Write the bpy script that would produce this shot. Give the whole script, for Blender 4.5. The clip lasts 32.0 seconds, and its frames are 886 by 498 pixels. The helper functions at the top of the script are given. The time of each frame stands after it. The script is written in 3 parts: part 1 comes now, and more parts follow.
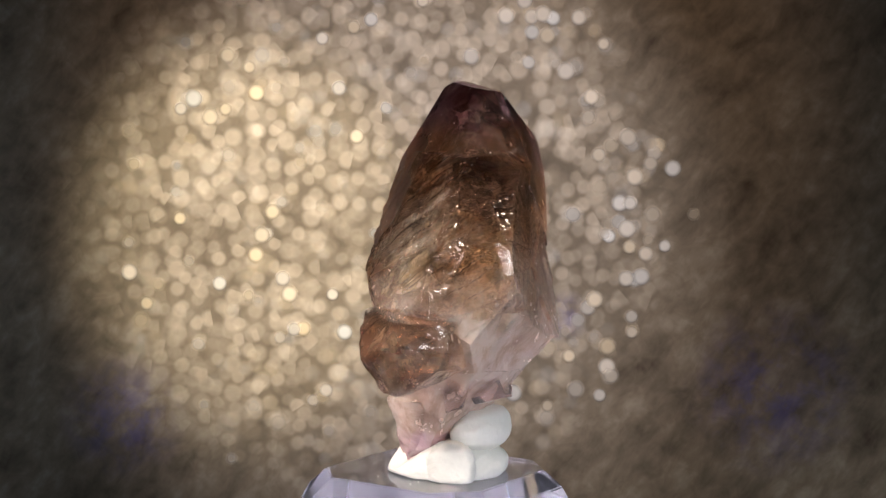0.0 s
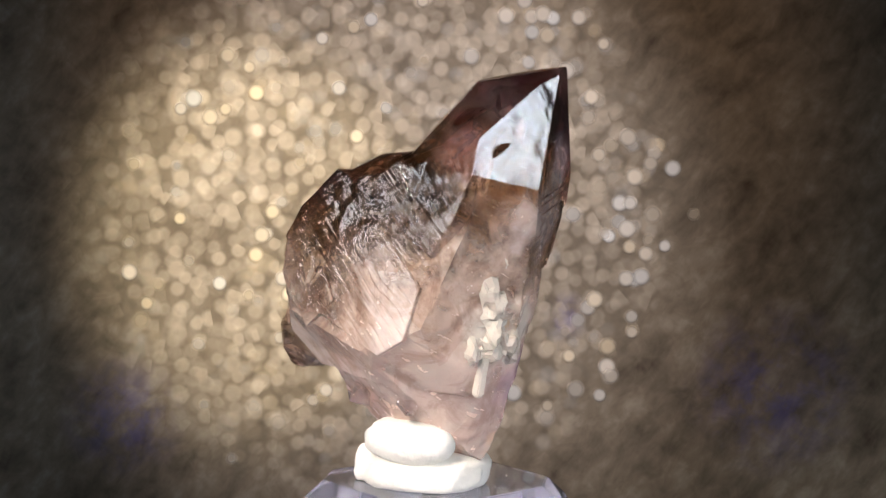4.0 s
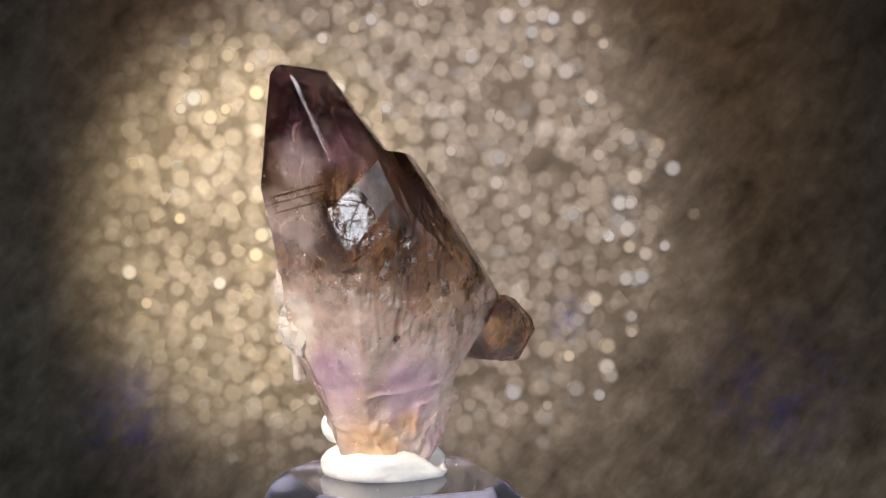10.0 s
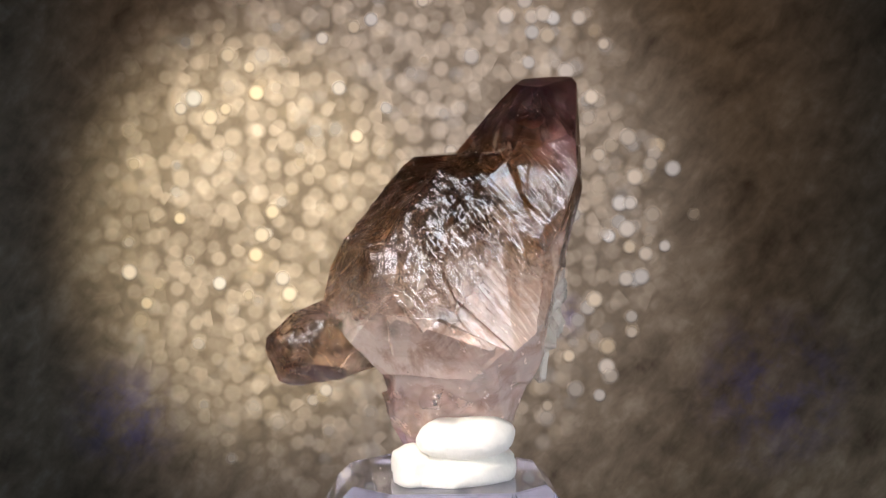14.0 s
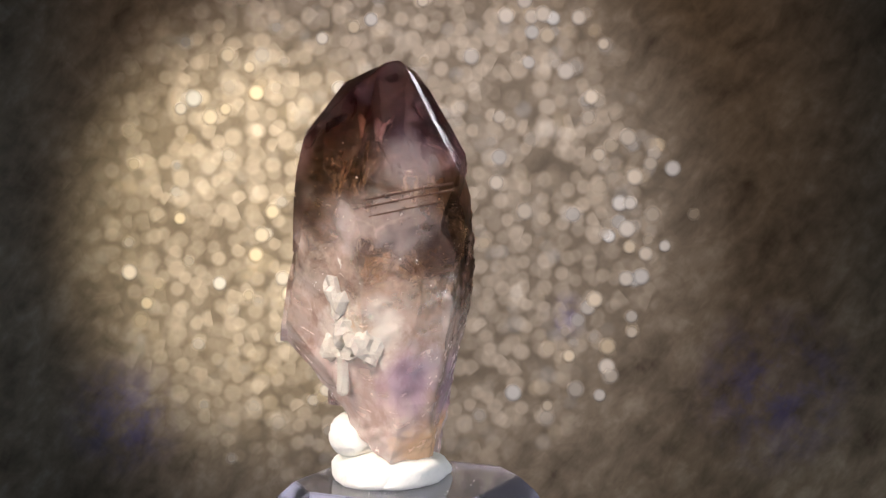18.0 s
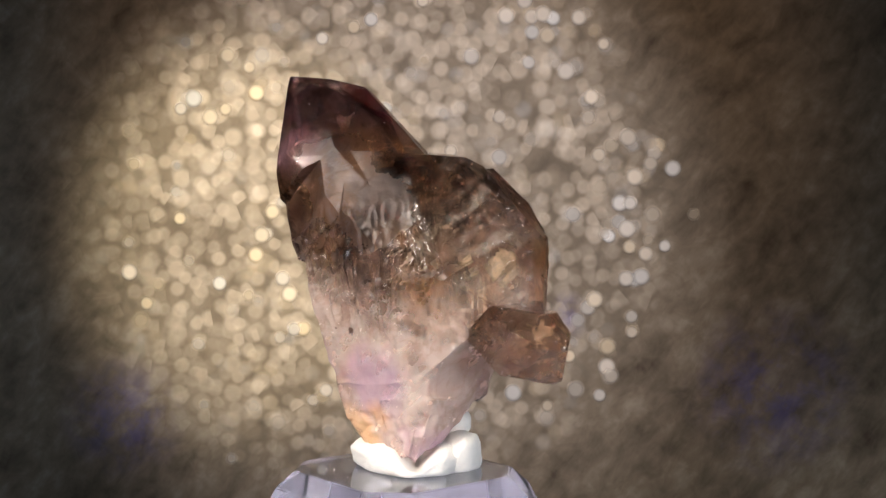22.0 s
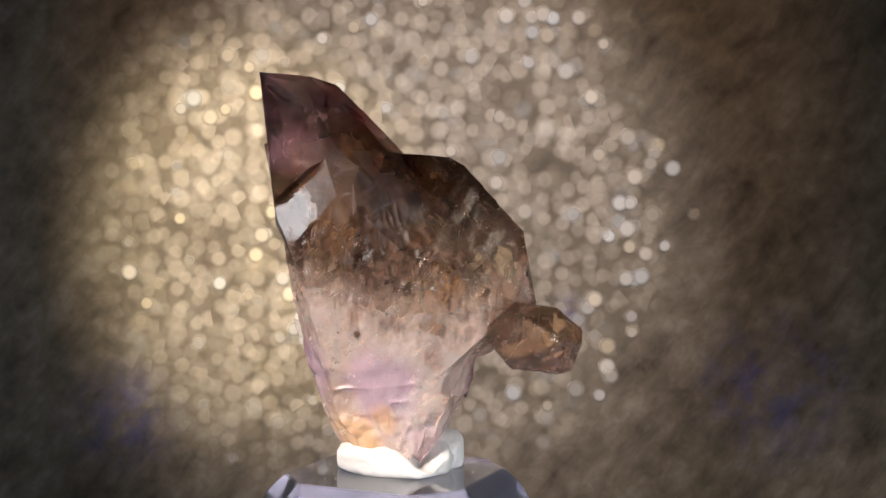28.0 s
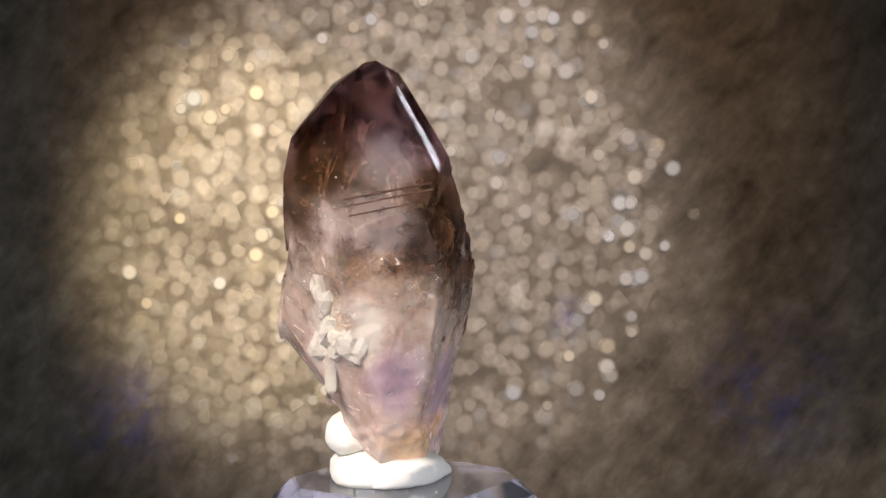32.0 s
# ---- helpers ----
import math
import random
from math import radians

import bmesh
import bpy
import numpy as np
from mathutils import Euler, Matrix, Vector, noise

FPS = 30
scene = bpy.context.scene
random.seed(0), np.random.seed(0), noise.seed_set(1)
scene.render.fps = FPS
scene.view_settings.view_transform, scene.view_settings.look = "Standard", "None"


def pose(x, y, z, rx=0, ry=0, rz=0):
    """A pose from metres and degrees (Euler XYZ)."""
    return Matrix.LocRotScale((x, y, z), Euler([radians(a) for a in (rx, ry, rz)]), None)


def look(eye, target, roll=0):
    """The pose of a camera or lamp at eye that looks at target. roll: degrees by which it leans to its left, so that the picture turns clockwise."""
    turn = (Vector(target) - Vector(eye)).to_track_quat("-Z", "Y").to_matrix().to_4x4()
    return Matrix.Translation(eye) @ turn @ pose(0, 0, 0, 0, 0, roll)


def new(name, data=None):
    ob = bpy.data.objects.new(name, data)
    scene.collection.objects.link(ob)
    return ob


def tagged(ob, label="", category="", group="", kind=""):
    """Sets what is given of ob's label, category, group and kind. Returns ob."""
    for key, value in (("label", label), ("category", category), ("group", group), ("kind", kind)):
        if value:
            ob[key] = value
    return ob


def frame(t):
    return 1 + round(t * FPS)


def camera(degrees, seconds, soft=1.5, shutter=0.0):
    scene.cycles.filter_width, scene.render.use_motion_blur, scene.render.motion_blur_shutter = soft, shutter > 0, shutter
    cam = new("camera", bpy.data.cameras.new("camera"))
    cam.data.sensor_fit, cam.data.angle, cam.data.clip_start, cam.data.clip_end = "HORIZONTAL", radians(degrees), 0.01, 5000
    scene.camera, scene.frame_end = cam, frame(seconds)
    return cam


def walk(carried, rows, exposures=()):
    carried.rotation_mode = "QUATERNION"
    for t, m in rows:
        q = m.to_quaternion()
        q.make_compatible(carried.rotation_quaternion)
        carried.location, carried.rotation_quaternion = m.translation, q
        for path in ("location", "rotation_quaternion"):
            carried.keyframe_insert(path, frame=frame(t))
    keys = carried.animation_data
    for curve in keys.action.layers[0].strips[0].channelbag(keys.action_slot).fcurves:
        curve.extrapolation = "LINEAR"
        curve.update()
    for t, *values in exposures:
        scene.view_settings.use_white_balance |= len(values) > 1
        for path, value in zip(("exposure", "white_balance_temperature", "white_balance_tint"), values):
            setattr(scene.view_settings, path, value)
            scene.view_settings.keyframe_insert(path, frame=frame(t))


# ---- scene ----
# Sizes are given in units U of the specimen: 0.06 mm, so that the crystal is 42 mm tall.
U = 6e-5
TOP = 0.030                      # height of the display base's top above the table
ZERO = TOP + 557 * U             # height of the specimen's own zero level
EYE = (40.1 * U, -2524.6 * U, ZERO)
PITCH = 3.52

cam = camera(34.5, 32.0, soft=1.4)
STILL = Matrix.Translation(EYE) @ pose(0, 0, 0, 90 - PITCH, 0, 0) @ pose(0, 0, 0, 0, 0, 0.24)
walk(cam, [(0.0, STILL), (32.0, STILL)], exposures=[(0.0, 0.0), (32.0, 0.0)])

# turn of the display base, degrees anticlockwise seen from above, by seconds
TURNS = [(0.0, 73.3), (0.5, 39.6), (1.0, 14.1), (1.5, -7.1), (2.0, -22.4), (2.5, -32.1), (3.0, -36.8), (3.5, -37.4),
         (4.0, -34.0), (4.5, -24.5), (5.0, -9.5), (5.5, 9.5), (6.0, 35.0), (6.5, 68.6), (7.0, 108.0), (7.5, 145.0),
         (8.0, 175.5), (8.5, 195.6), (9.0, 208.0), (9.5, 215.2), (10.0, 218.1), (10.5, 215.4), (11.0, 207.3),
         (11.5, 192.5), (12.0, 172.0), (12.5, 140.0), (13.0, 99.6), (13.5, 58.8), (14.0, 21.7), (14.5, -6.8),
         (15.0, -29.0), (15.5, -47.5), (16.0, -62.5), (16.5, -74.9), (17.0, -83.9), (17.5, -90.8), (18.0, -97.2),
         (18.5, -102.7), (19.0, -109.0), (19.5, -116.2), (20.0, -125.5), (20.5, -138.4), (21.0, -157.0), (21.5, -181.2),
         (22.0, -213.0), (22.5, -256.3), (23.0, -299.9), (23.5, -338.8), (24.0, -372.0), (24.5, -399.2), (25.0, -421.5),
         (25.5, -440.6), (26.0, -457.0), (26.5, -472.5), (27.0, -490.5), (27.5, -515.4), (28.0, -546.0), (28.5, -587.3),
         (29.0, -632.0), (29.5, -677.2), (30.0, -716.2), (30.5, -749.4), (31.0, -777.6), (31.5, -801.7), (32.0, -824.4)]

# ---- world and lamps ----
world = bpy.data.worlds.new("dim_room")
scene.world = world
world.use_nodes = True
world.node_tree.nodes["Background"].inputs["Color"].default_value = (0.9, 0.85, 0.8, 1)
world.node_tree.nodes["Background"].inputs["Strength"].default_value = 0.006


def lamp(name, kind, eye, target, watts, colour, size=0.02, cone=30, blend=0.5):
    data = bpy.data.lights.new(name, kind)
    data.energy, data.color = watts, colour
    if kind == "AREA":
        data.shape, data.size = "DISK", size
    else:
        data.shadow_soft_size, data.spot_size, data.spot_blend = size, radians(cone), blend
    ob = new(name, data)
    ob.matrix_world = look(eye, target)
    return ob


BACK = 0.35                      # distance of the hanging cloth behind the turning axis


def on_cloth(x, z, lift=0.0):
    """A place on the hanging cloth: millimetres aside and above the table, lifted towards the room."""
    return Vector((x / 1000, BACK - lift, z / 1000))


lamp("key_lamp", "SPOT", (-0.19, -0.31, 0.36), (0, 0, 0.052), 31.0, (1.0, 0.87, 0.78), 0.12, 20, 0.4)
lamp("left_lamp", "SPOT", (-0.375, -0.295, 0.150), (0, 0, 0.052), 8.8, (0.95, 0.95, 0.98), 0.145, 25, 0.4)
lamp("side_lamp", "SPOT", (0.329, -0.297, 0.128), (0, 0, 0.052), 13.5, (0.85, 0.91, 1.0), 0.14, 22, 0.4)
lamp("cloth_lamp_warm", "SPOT", (-0.06, -0.10, 0.30), on_cloth(-66.0, 40.0), 8.2, (1.0, 0.80, 0.48), 0.01, 16, 0.75)
lamp("cloth_lamp_white", "SPOT", (0.03, -0.10, 0.30), on_cloth(-8.0, 38.0), 6.5, (1.0, 0.90, 0.88), 0.01, 27, 0.8)
lamp("cloth_lamp_wide", "SPOT", (0.0, -0.10, 0.30), on_cloth(4.0, 84.0), 2.1, (1.0, 0.66, 0.42), 0.01, 36, 0.7)
# unseen fill lamp, added to lift the cloth outside the pools
lamp("room_lamp", "AREA", (0.5, -0.3, 1.45), (0.1, 0.3, 0), 0.6, (1.0, 0.78, 0.62), 1.6)


# ---- materials ----
class Nodes:
    """Short writing for node materials."""

    def __init__(self, name):
        self.mat = bpy.data.materials.new(name)
        self.mat.use_nodes = True
        self.tree = self.mat.node_tree
        self.bsdf = self.tree.nodes["Principled BSDF"]
        self.out = self.tree.nodes["Material Output"]

    def add(self, kind):
        return self.tree.nodes.new(kind)

    def link(self, a, b):
        self.tree.links.new(a, b)

    def put(self, socket, value):
        if isinstance(value, bpy.types.NodeSocket):
            self.link(value, socket)
        else:
            socket.default_value = value

    def math(self, op, a, b=0.0, clamp=False):
        n = self.add("ShaderNodeMath")
        n.operation, n.use_clamp = op, clamp
        self.put(n.inputs[0], a), self.put(n.inputs[1], b)
        return n.outputs[0]

    def coords(self):
        return self.add("ShaderNodeTexCoord").outputs["Object"]

    def noise(self, scale, detail=3.0, rough=0.55, coords=None, distort=0.0):
        n = self.add("ShaderNodeTexNoise")
        n.inputs["Scale"].default_value, n.inputs["Detail"].default_value = scale, detail
        n.inputs["Roughness"].default_value, n.inputs["Distortion"].default_value = rough, distort
        self.link(coords or self.coords(), n.inputs["Vector"])
        return n.outputs["Fac"]

    def ramp(self, fac, *stops):
        n = self.add("ShaderNodeValToRGB")
        e = n.color_ramp.elements
        while len(e) < len(stops):
            e.new(0.5)
        for k, (p, c) in enumerate(stops):
            e[k].position, e[k].color = p, (*c, 1) if len(c) == 3 else c
        self.link(fac, n.inputs[0])
        return n.outputs[0]

    def mix(self, fac, a, b, blend="MIX"):
        n = self.add("ShaderNodeMix")
        n.data_type, n.blend_type = "RGBA", blend
        self.put(n.inputs[0], fac)
        self.put(n.inputs[6], a), self.put(n.inputs[7], b)
        return n.outputs[2]

    def bump(self, height, strength, distance):
        n = self.add("ShaderNodeBump")
        n.inputs["Strength"].default_value, n.inputs["Distance"].default_value = strength, distance
        self.link(height, n.inputs["Height"])
        self.link(n.outputs[0], self.bsdf.inputs["Normal"])

    def set(self, **values):
        for key, value in values.items():
            self.put(self.bsdf.inputs[key.replace("_", " ")], value)
        return self.mat


def spot(n, c, x, y, z, r, wob, soft=0.35, stretch=(1, 1, 1)):
    """1 inside a ragged round zone of the specimen, 0 outside."""
    off = n.add("ShaderNodeVectorMath")
    off.operation = "SUBTRACT"
    n.link(c, off.inputs[0])
    off.inputs[1].default_value = (x * U, y * U, (z + 557) * U)
    flat = n.add("ShaderNodeVectorMath")
    flat.operation = "MULTIPLY"
    n.link(off.outputs[0], flat.inputs[0])
    flat.inputs[1].default_value = stretch
    size = n.add("ShaderNodeVectorMath")
    size.operation = "LENGTH"
    n.link(flat.outputs[0], size.inputs[0])
    d = n.math("DIVIDE", size.outputs["Value"], r * U)
    d = n.math("ADD", d, n.math("MULTIPLY", n.math("SUBTRACT", wob, 0.5), 1.6))
    return n.math("DIVIDE", n.math("SUBTRACT", 1 + soft, d), 2 * soft, clamp=True)


def streaks(n, c, across, along, scale, low, high, drawn=0.14):
    """Fine broken lines that run along one direction."""
    both = []
    for way in (across, along):
        dot = n.add("ShaderNodeVectorMath")
        dot.operation = "DOT_PRODUCT"
        n.link(c, dot.inputs[0])
        dot.inputs[1].default_value = way
        both.append(dot.outputs["Value"])
    flat = n.add("ShaderNodeCombineXYZ")
    n.link(both[0], flat.inputs[0])
    n.link(n.math("MULTIPLY", both[1], drawn), flat.inputs[1])
    return n.ramp(n.noise(scale, 3, 0.6, flat.outputs[0], 0.3), (low, (0,) * 3), (high, (1,) * 3))


def quartz(name, dark=False):
    """Smoky purple quartz: dark violet at the point, brown in the middle, pale rose towards the foot."""
    n = Nodes(name)
    c = n.coords()
    xyz = n.add("ShaderNodeSeparateXYZ")
    n.link(c, xyz.inputs[0])
    wob = n.noise(260, 4, 0.6, c)
    broad = n.noise(110, 2, 0.5, c)
    z = n.math("MULTIPLY", xyz.outputs["Z"], 1 / U)          # 0 at the base, about 720 at the point
    x = n.math("MULTIPLY", xyz.outputs["X"], 1 / U)
    lean = n.math("ADD", z, n.math("MULTIPLY", x, -0.25))
    lean = n.math("ADD", lean, n.math("MULTIPLY", xyz.outputs["Y"], 0.25 / U))
    lean = n.math("ADD", lean, n.math("MULTIPLY", n.math("SUBTRACT", wob, 0.5), 260))
    lean = n.math("ADD", lean, n.math("MULTIPLY", n.math("SUBTRACT", broad, 0.5), 160))
    fac = n.math("DIVIDE", n.math("SUBTRACT", lean, -70 if dark else 60), 640, clamp=True)
    colour = n.ramp(fac, (0.0, (0.99, 0.79, 0.70)), (0.36, (0.99, 0.82, 0.71)), (0.44, (0.87, 0.66, 0.52)),
                    (0.54, (0.63, 0.38, 0.19)), (0.75, (0.43, 0.20, 0.08)), (1.0, (0.21, 0.06, 0.075)))
    if dark:
        colour = n.mix(0.55, colour, (0.70, 0.54, 0.42, 1))
    up = n.math("DIVIDE", n.math("SUBTRACT", n.math("ADD", z, n.math("MULTIPLY", wob, 160)), 640), 90, clamp=True)
    cloud = n.ramp(n.noise(210, 6, 0.68, c, 0.5), (0.38, (0.07, 0.02, 0.03)), (0.48, (0.26, 0.10, 0.13)), (0.55, (0.42, 0.22, 0.32)), (0.66, (0.78, 0.62, 0.72)))
    colour = n.mix(up, colour, cloud)
    blot = n.ramp(n.noise(480, 5, 0.7, c, 0.6), (0.36, (0.36, 0.24, 0.18)), (0.5, (1, 1, 1)))
    colour = n.mix(n.math("ADD", n.math("MULTIPLY", fac, 0.4), 0.1), colour, blot, "MULTIPLY")
    patch = n.noise(150, 8, 0.7, c, 1.0)
    colour = n.mix(n.math("ADD", n.math("MULTIPLY", fac, 0.5), 0.36), colour, n.ramp(patch, (0.38, (0.36, 0.22, 0.15)), (0.48, (1, 1, 1))), "MULTIPLY")
    colour = n.mix(n.ramp(patch, (0.54, (0,) * 3), (0.66, (0.55,) * 3)), colour, (0.95, 0.84, 0.76, 1))
    bent = n.add("ShaderNodeMapping")
    bent.inputs["Rotation"].default_value, bent.inputs["Scale"].default_value = (0.4, 0.6, 0.2), (1.0, 1.3, 0.75)
    sway = n.add("ShaderNodeVectorMath")
    sway.operation = "ADD"
    n.link(c, sway.inputs[0])
    ripple = n.add("ShaderNodeCombineXYZ")
    n.link(n.math("MULTIPLY", wob, 0.004), ripple.inputs[0])
    n.link(n.math("MULTIPLY", broad, 0.004), ripple.inputs[2])
    n.link(ripple.outputs[0], sway.inputs[1])
    n.link(sway.outputs[0], bent.inputs["Vector"])
    panels = []
    for feature in ("F1", "DISTANCE_TO_EDGE"):
        v = n.add("ShaderNodeTexVoronoi")
        v.feature = feature
        v.inputs["Scale"].default_value = 170
        n.link(bent.outputs[0], v.inputs["Vector"])
        panels.append(v)
    tone = n.add("ShaderNodeSeparateColor")
    n.link(panels[0].outputs["Color"], tone.inputs[0])
    colour = n.mix(n.math("ADD", n.math("MULTIPLY", fac, 0.5), 0.35), colour, n.ramp(tone.outputs[0], (0.1, (0.70, 0.58, 0.52)), (0.9, (1.0, 1.0, 1.0))), "MULTIPLY")
    seam = n.ramp(n.math("ADD", panels[1].outputs["Distance"], n.math("MULTIPLY", n.noise(500, 2, 0.5, c), 0.16)), (0.07, (0.5,) * 3), (0.10, (0,) * 3))
    seam = n.math("MULTIPLY", seam, n.ramp(n.noise(95, 2, 0.5, c), (0.5, (0,) * 3), (0.68, (0.8,) * 3)))
    colour = n.mix(seam, colour, (0.95, 0.85, 0.72, 1))
    violet = n.math("MAXIMUM", spot(n, c, 0, -10, -500, 45, wob), spot(n, c, 60, 60, -390, 60, wob))
    violet = n.math("MAXIMUM", violet, spot(n, c, 205, 20, -365, 55, wob))
    violet = n.math("MAXIMUM", violet, spot(n, c, 270, 40, 40, 60, wob))
    colour = n.mix(n.math("MULTIPLY", violet, 0.42), colour, (0.62, 0.38, 0.70, 1))
    smoke = n.math("MAXIMUM", spot(n, c, 225, 75, -125, 50, wob), spot(n, c, 60, 105, -170, 70, wob))
    for x0, y0, z0, r0 in ((-5, -115, -45, 75), (95, -105, -25, 62), (-70, 20, -110, 60), (40, 60, -60, 60)):
        smoke = n.math("MAXIMUM", smoke, spot(n, c, x0, y0, z0, r0, wob))
    smoke = n.math("MAXIMUM", smoke, spot(n, c, -60, -150, -50, 75, wob, 0.35, (0.6, 1, 1.3)))
    colour = n.mix(n.math("MULTIPLY", smoke, 0.88), colour, (0.17, 0.085, 0.055, 1))
    grit = n.add("ShaderNodeTexVoronoi")
    grit.inputs["Scale"].default_value = 900
    n.link(c, grit.inputs["Vector"])
    grit = n.ramp(n.math("ADD", grit.outputs["Distance"], n.math("MULTIPLY", n.noise(240, 3, 0.6, c), 0.8)), (0.42, (0.34, 0.22, 0.16)), (0.5, (1, 1, 1)))
    colour = n.mix(n.math("ADD", n.math("MULTIPLY", fac, 0.4), 0.08), colour, grit, "MULTIPLY")
    pink = n.math("MAXIMUM", spot(n, c, 196, -165, 10, 42, wob), spot(n, c, 205, 85, 20, 44, wob))
    colour = n.mix(n.math("MULTIPLY", pink, 0.32), colour, (0.85, 0.45, 0.60, 1))
    rust = n.math("MAXIMUM", spot(n, c, 120, 20, -490, 48, wob), spot(n, c, 60, 60, -455, 26, wob))
    rust = n.math("MAXIMUM", rust, spot(n, c, 215, -70, -275, 26, wob))
    colour = n.mix(n.math("MULTIPLY", rust, 0.62), colour, (0.95, 0.55, 0.22, 1))
    milk = n.math("MAXIMUM", spot(n, c, 226, -72, -285, 66, wob, 0.2), n.math("MULTIPLY", spot(n, c, 262, -88, -94, 24, wob, 0.3), 0.7))
    milk = n.math("MULTIPLY", milk, n.ramp(n.noise(420, 4, 0.65, c, 0.5), (0.36, (0.25,) * 3), (0.52, (1,) * 3)))
    colour = n.mix(n.math("MULTIPLY", milk, 0.85), colour, (0.93, 0.84, 0.73, 1))
    shell = n.math("MULTIPLY", spot(n, c, -95, -15, -115, 95, wob, 0.2), streaks(n, c, (0, 0.57, 0.82), (0, -0.82, 0.57), 1000, 0.5, 0.6))
    shell = n.math("MULTIPLY", shell, n.ramp(n.noise(330, 3, 0.6, c), (0.40, (0.15,) * 3), (0.6, (1,) * 3)))
    lines = n.math("MULTIPLY", spot(n, c, 60, -175, -245, 80, wob), streaks(n, c, (0.74, 0, 0.67), (0.67, 0, -0.74), 1500, 0.52, 0.6))
    pale = n.math("MAXIMUM", shell, n.math("MULTIPLY", lines, 0.45))
    colour = n.mix(n.math("MULTIPLY", pale, 0.75), colour, (0.95, 0.84, 0.74, 1))
    milk = n.math("MAXIMUM", milk, n.math("MULTIPLY", pale, 0.6))
    bright = n.math("MAXIMUM", spot(n, c, 262, 15, -5, 50, wob), n.math("MAXIMUM", spot(n, c, 258, 0, -95, 55, wob), spot(n, c, 245, -70, -95, 50, wob)))
    colour = n.mix(n.math("MULTIPLY", bright, 0.6), colour, (0.90, 0.78, 0.77, 1))
    window = spot(n, c, -105, -10, -135, 90, wob, 0.3)
    colour = n.mix(n.math("MULTIPLY", window, 0.65), colour, (0.93, 0.80, 0.64, 1))
    clear = n.ramp(fac, (0.0, (0.42,) * 3), (0.3, (0.56,) * 3), (0.42, (0.86,) * 3), (0.54, (0.98,) * 3), (1.0, (1.0,) * 3))
    clear = n.math("MULTIPLY", clear, n.math("SUBTRACT", 1.0, n.math("MULTIPLY", n.math("MAXIMUM", milk, rust), 0.35)))
    clear = n.math("MULTIPLY", clear, n.math("SUBTRACT", 1.0, n.math("ADD", n.math("MULTIPLY", pink, 0.12), n.math("MULTIPLY", bright, 0.22))))
    if dark:
        clear = n.math("MULTIPLY", clear, 0.97)
    clear = n.math("MULTIPLY", clear, n.math("SUBTRACT", 1.0, n.math("MULTIPLY", seam, 0.5)))
    fine = n.noise(1800, 3, 0.6, c)
    relief = n.math("ADD", n.math("MULTIPLY", fine, 0.5), n.noise(420, 3, 0.5, c))
    y = n.math("MULTIPLY", xyz.outputs["Y"], -1 / U)
    front = n.math("DIVIDE", n.math("SUBTRACT", y, 150.0), 30, clamp=True)
    lined = streaks(n, c, (0.74, 0, 0.67), (0.67, 0, -0.74), 1700, 0.38, 0.62, 0.05)
    relief = n.math("ADD", relief, n.math("MULTIPLY", front, n.math("MULTIPLY", lined, 1.3)))
    pits = n.noise(620, 6, 0.7, c, 0.4)
    low = n.math("DIVIDE", n.math("SUBTRACT", 230.0, z), 60, clamp=True)
    rear = n.math("MULTIPLY", n.math("DIVIDE", n.math("SUBTRACT", -10.0, y), 40, clamp=True), n.math("DIVIDE", n.math("SUBTRACT", 520.0, z), 60, clamp=True))
    relief = n.math("ADD", relief, n.math("MULTIPLY", n.math("MAXIMUM", n.math("MULTIPLY", low, 0.6), rear), n.math("MULTIPLY", pits, 3.2)))
    dull = n.math("MAXIMUM", spot(n, c, -40, -180, -100, 80, wob), spot(n, c, -100, -170, -190, 75, wob))
    relief = n.math("ADD", relief, n.math("MULTIPLY", dull, n.math("MULTIPLY", n.noise(330, 1.5, 0.4, c, 0.8), 24.0)))
    cut_facet = spot(n, c, 216, 88, -90, 42, wob, 0.2)          # the smooth facet that the cut leaves
    relief = n.math("MULTIPLY", relief, n.math("SUBTRACT", 1.0, n.math("MULTIPLY", cut_facet, 0.85)))
    n.bump(relief, 0.14, 0.00025)
    gloss = n.ramp(n.noise(300, 3, 0.6, c), (0.35, (0.01,) * 3), (0.7, (0.09,) * 3))
    worn = n.math("DIVIDE", n.math("SUBTRACT", 560.0, z), 60, clamp=True)
    striae = streaks(n, c, (0.74, 0, 0.67), (0.67, 0, -0.74), 900, 0.40, 0.62)
    etch = n.ramp(n.noise(520, 5, 0.7, c), (0.40, (0.0,) * 3), (0.60, (0.22,) * 3))
    back = n.math("DIVIDE", n.math("SUBTRACT", -20.0, y), 40, clamp=True)
    gloss = n.math("ADD", gloss, n.math("MULTIPLY", n.math("MULTIPLY", back, n.math("DIVIDE", n.math("SUBTRACT", 660.0, z), 60, clamp=True)), n.ramp(n.noise(260, 5, 0.7, c), (0.40, (0.02,) * 3), (0.62, (0.13,) * 3))))
    gloss = n.math("ADD", gloss, n.math("MULTIPLY", n.math("MAXIMUM", spot(n, c, 130, 70, -25, 75, wob), spot(n, c, 60, 60, -80, 70, wob)), 0.32))
    gloss = n.math("ADD", gloss, n.math("MULTIPLY", worn, n.math("MULTIPLY", etch, n.math("ADD", 0.25, striae))))
    gloss = n.math("MULTIPLY", gloss, n.math("SUBTRACT", 1.0, n.math("MULTIPLY", n.math("MAXIMUM", cut_facet, dull), 0.8)))
    return n.set(Base_Color=colour, Transmission_Weight=clear, Roughness=gloss, IOR=1.54, Subsurface_Weight=0.2, Subsurface_Radius=(1.0, 0.75, 0.7), Subsurface_Scale=0.003)


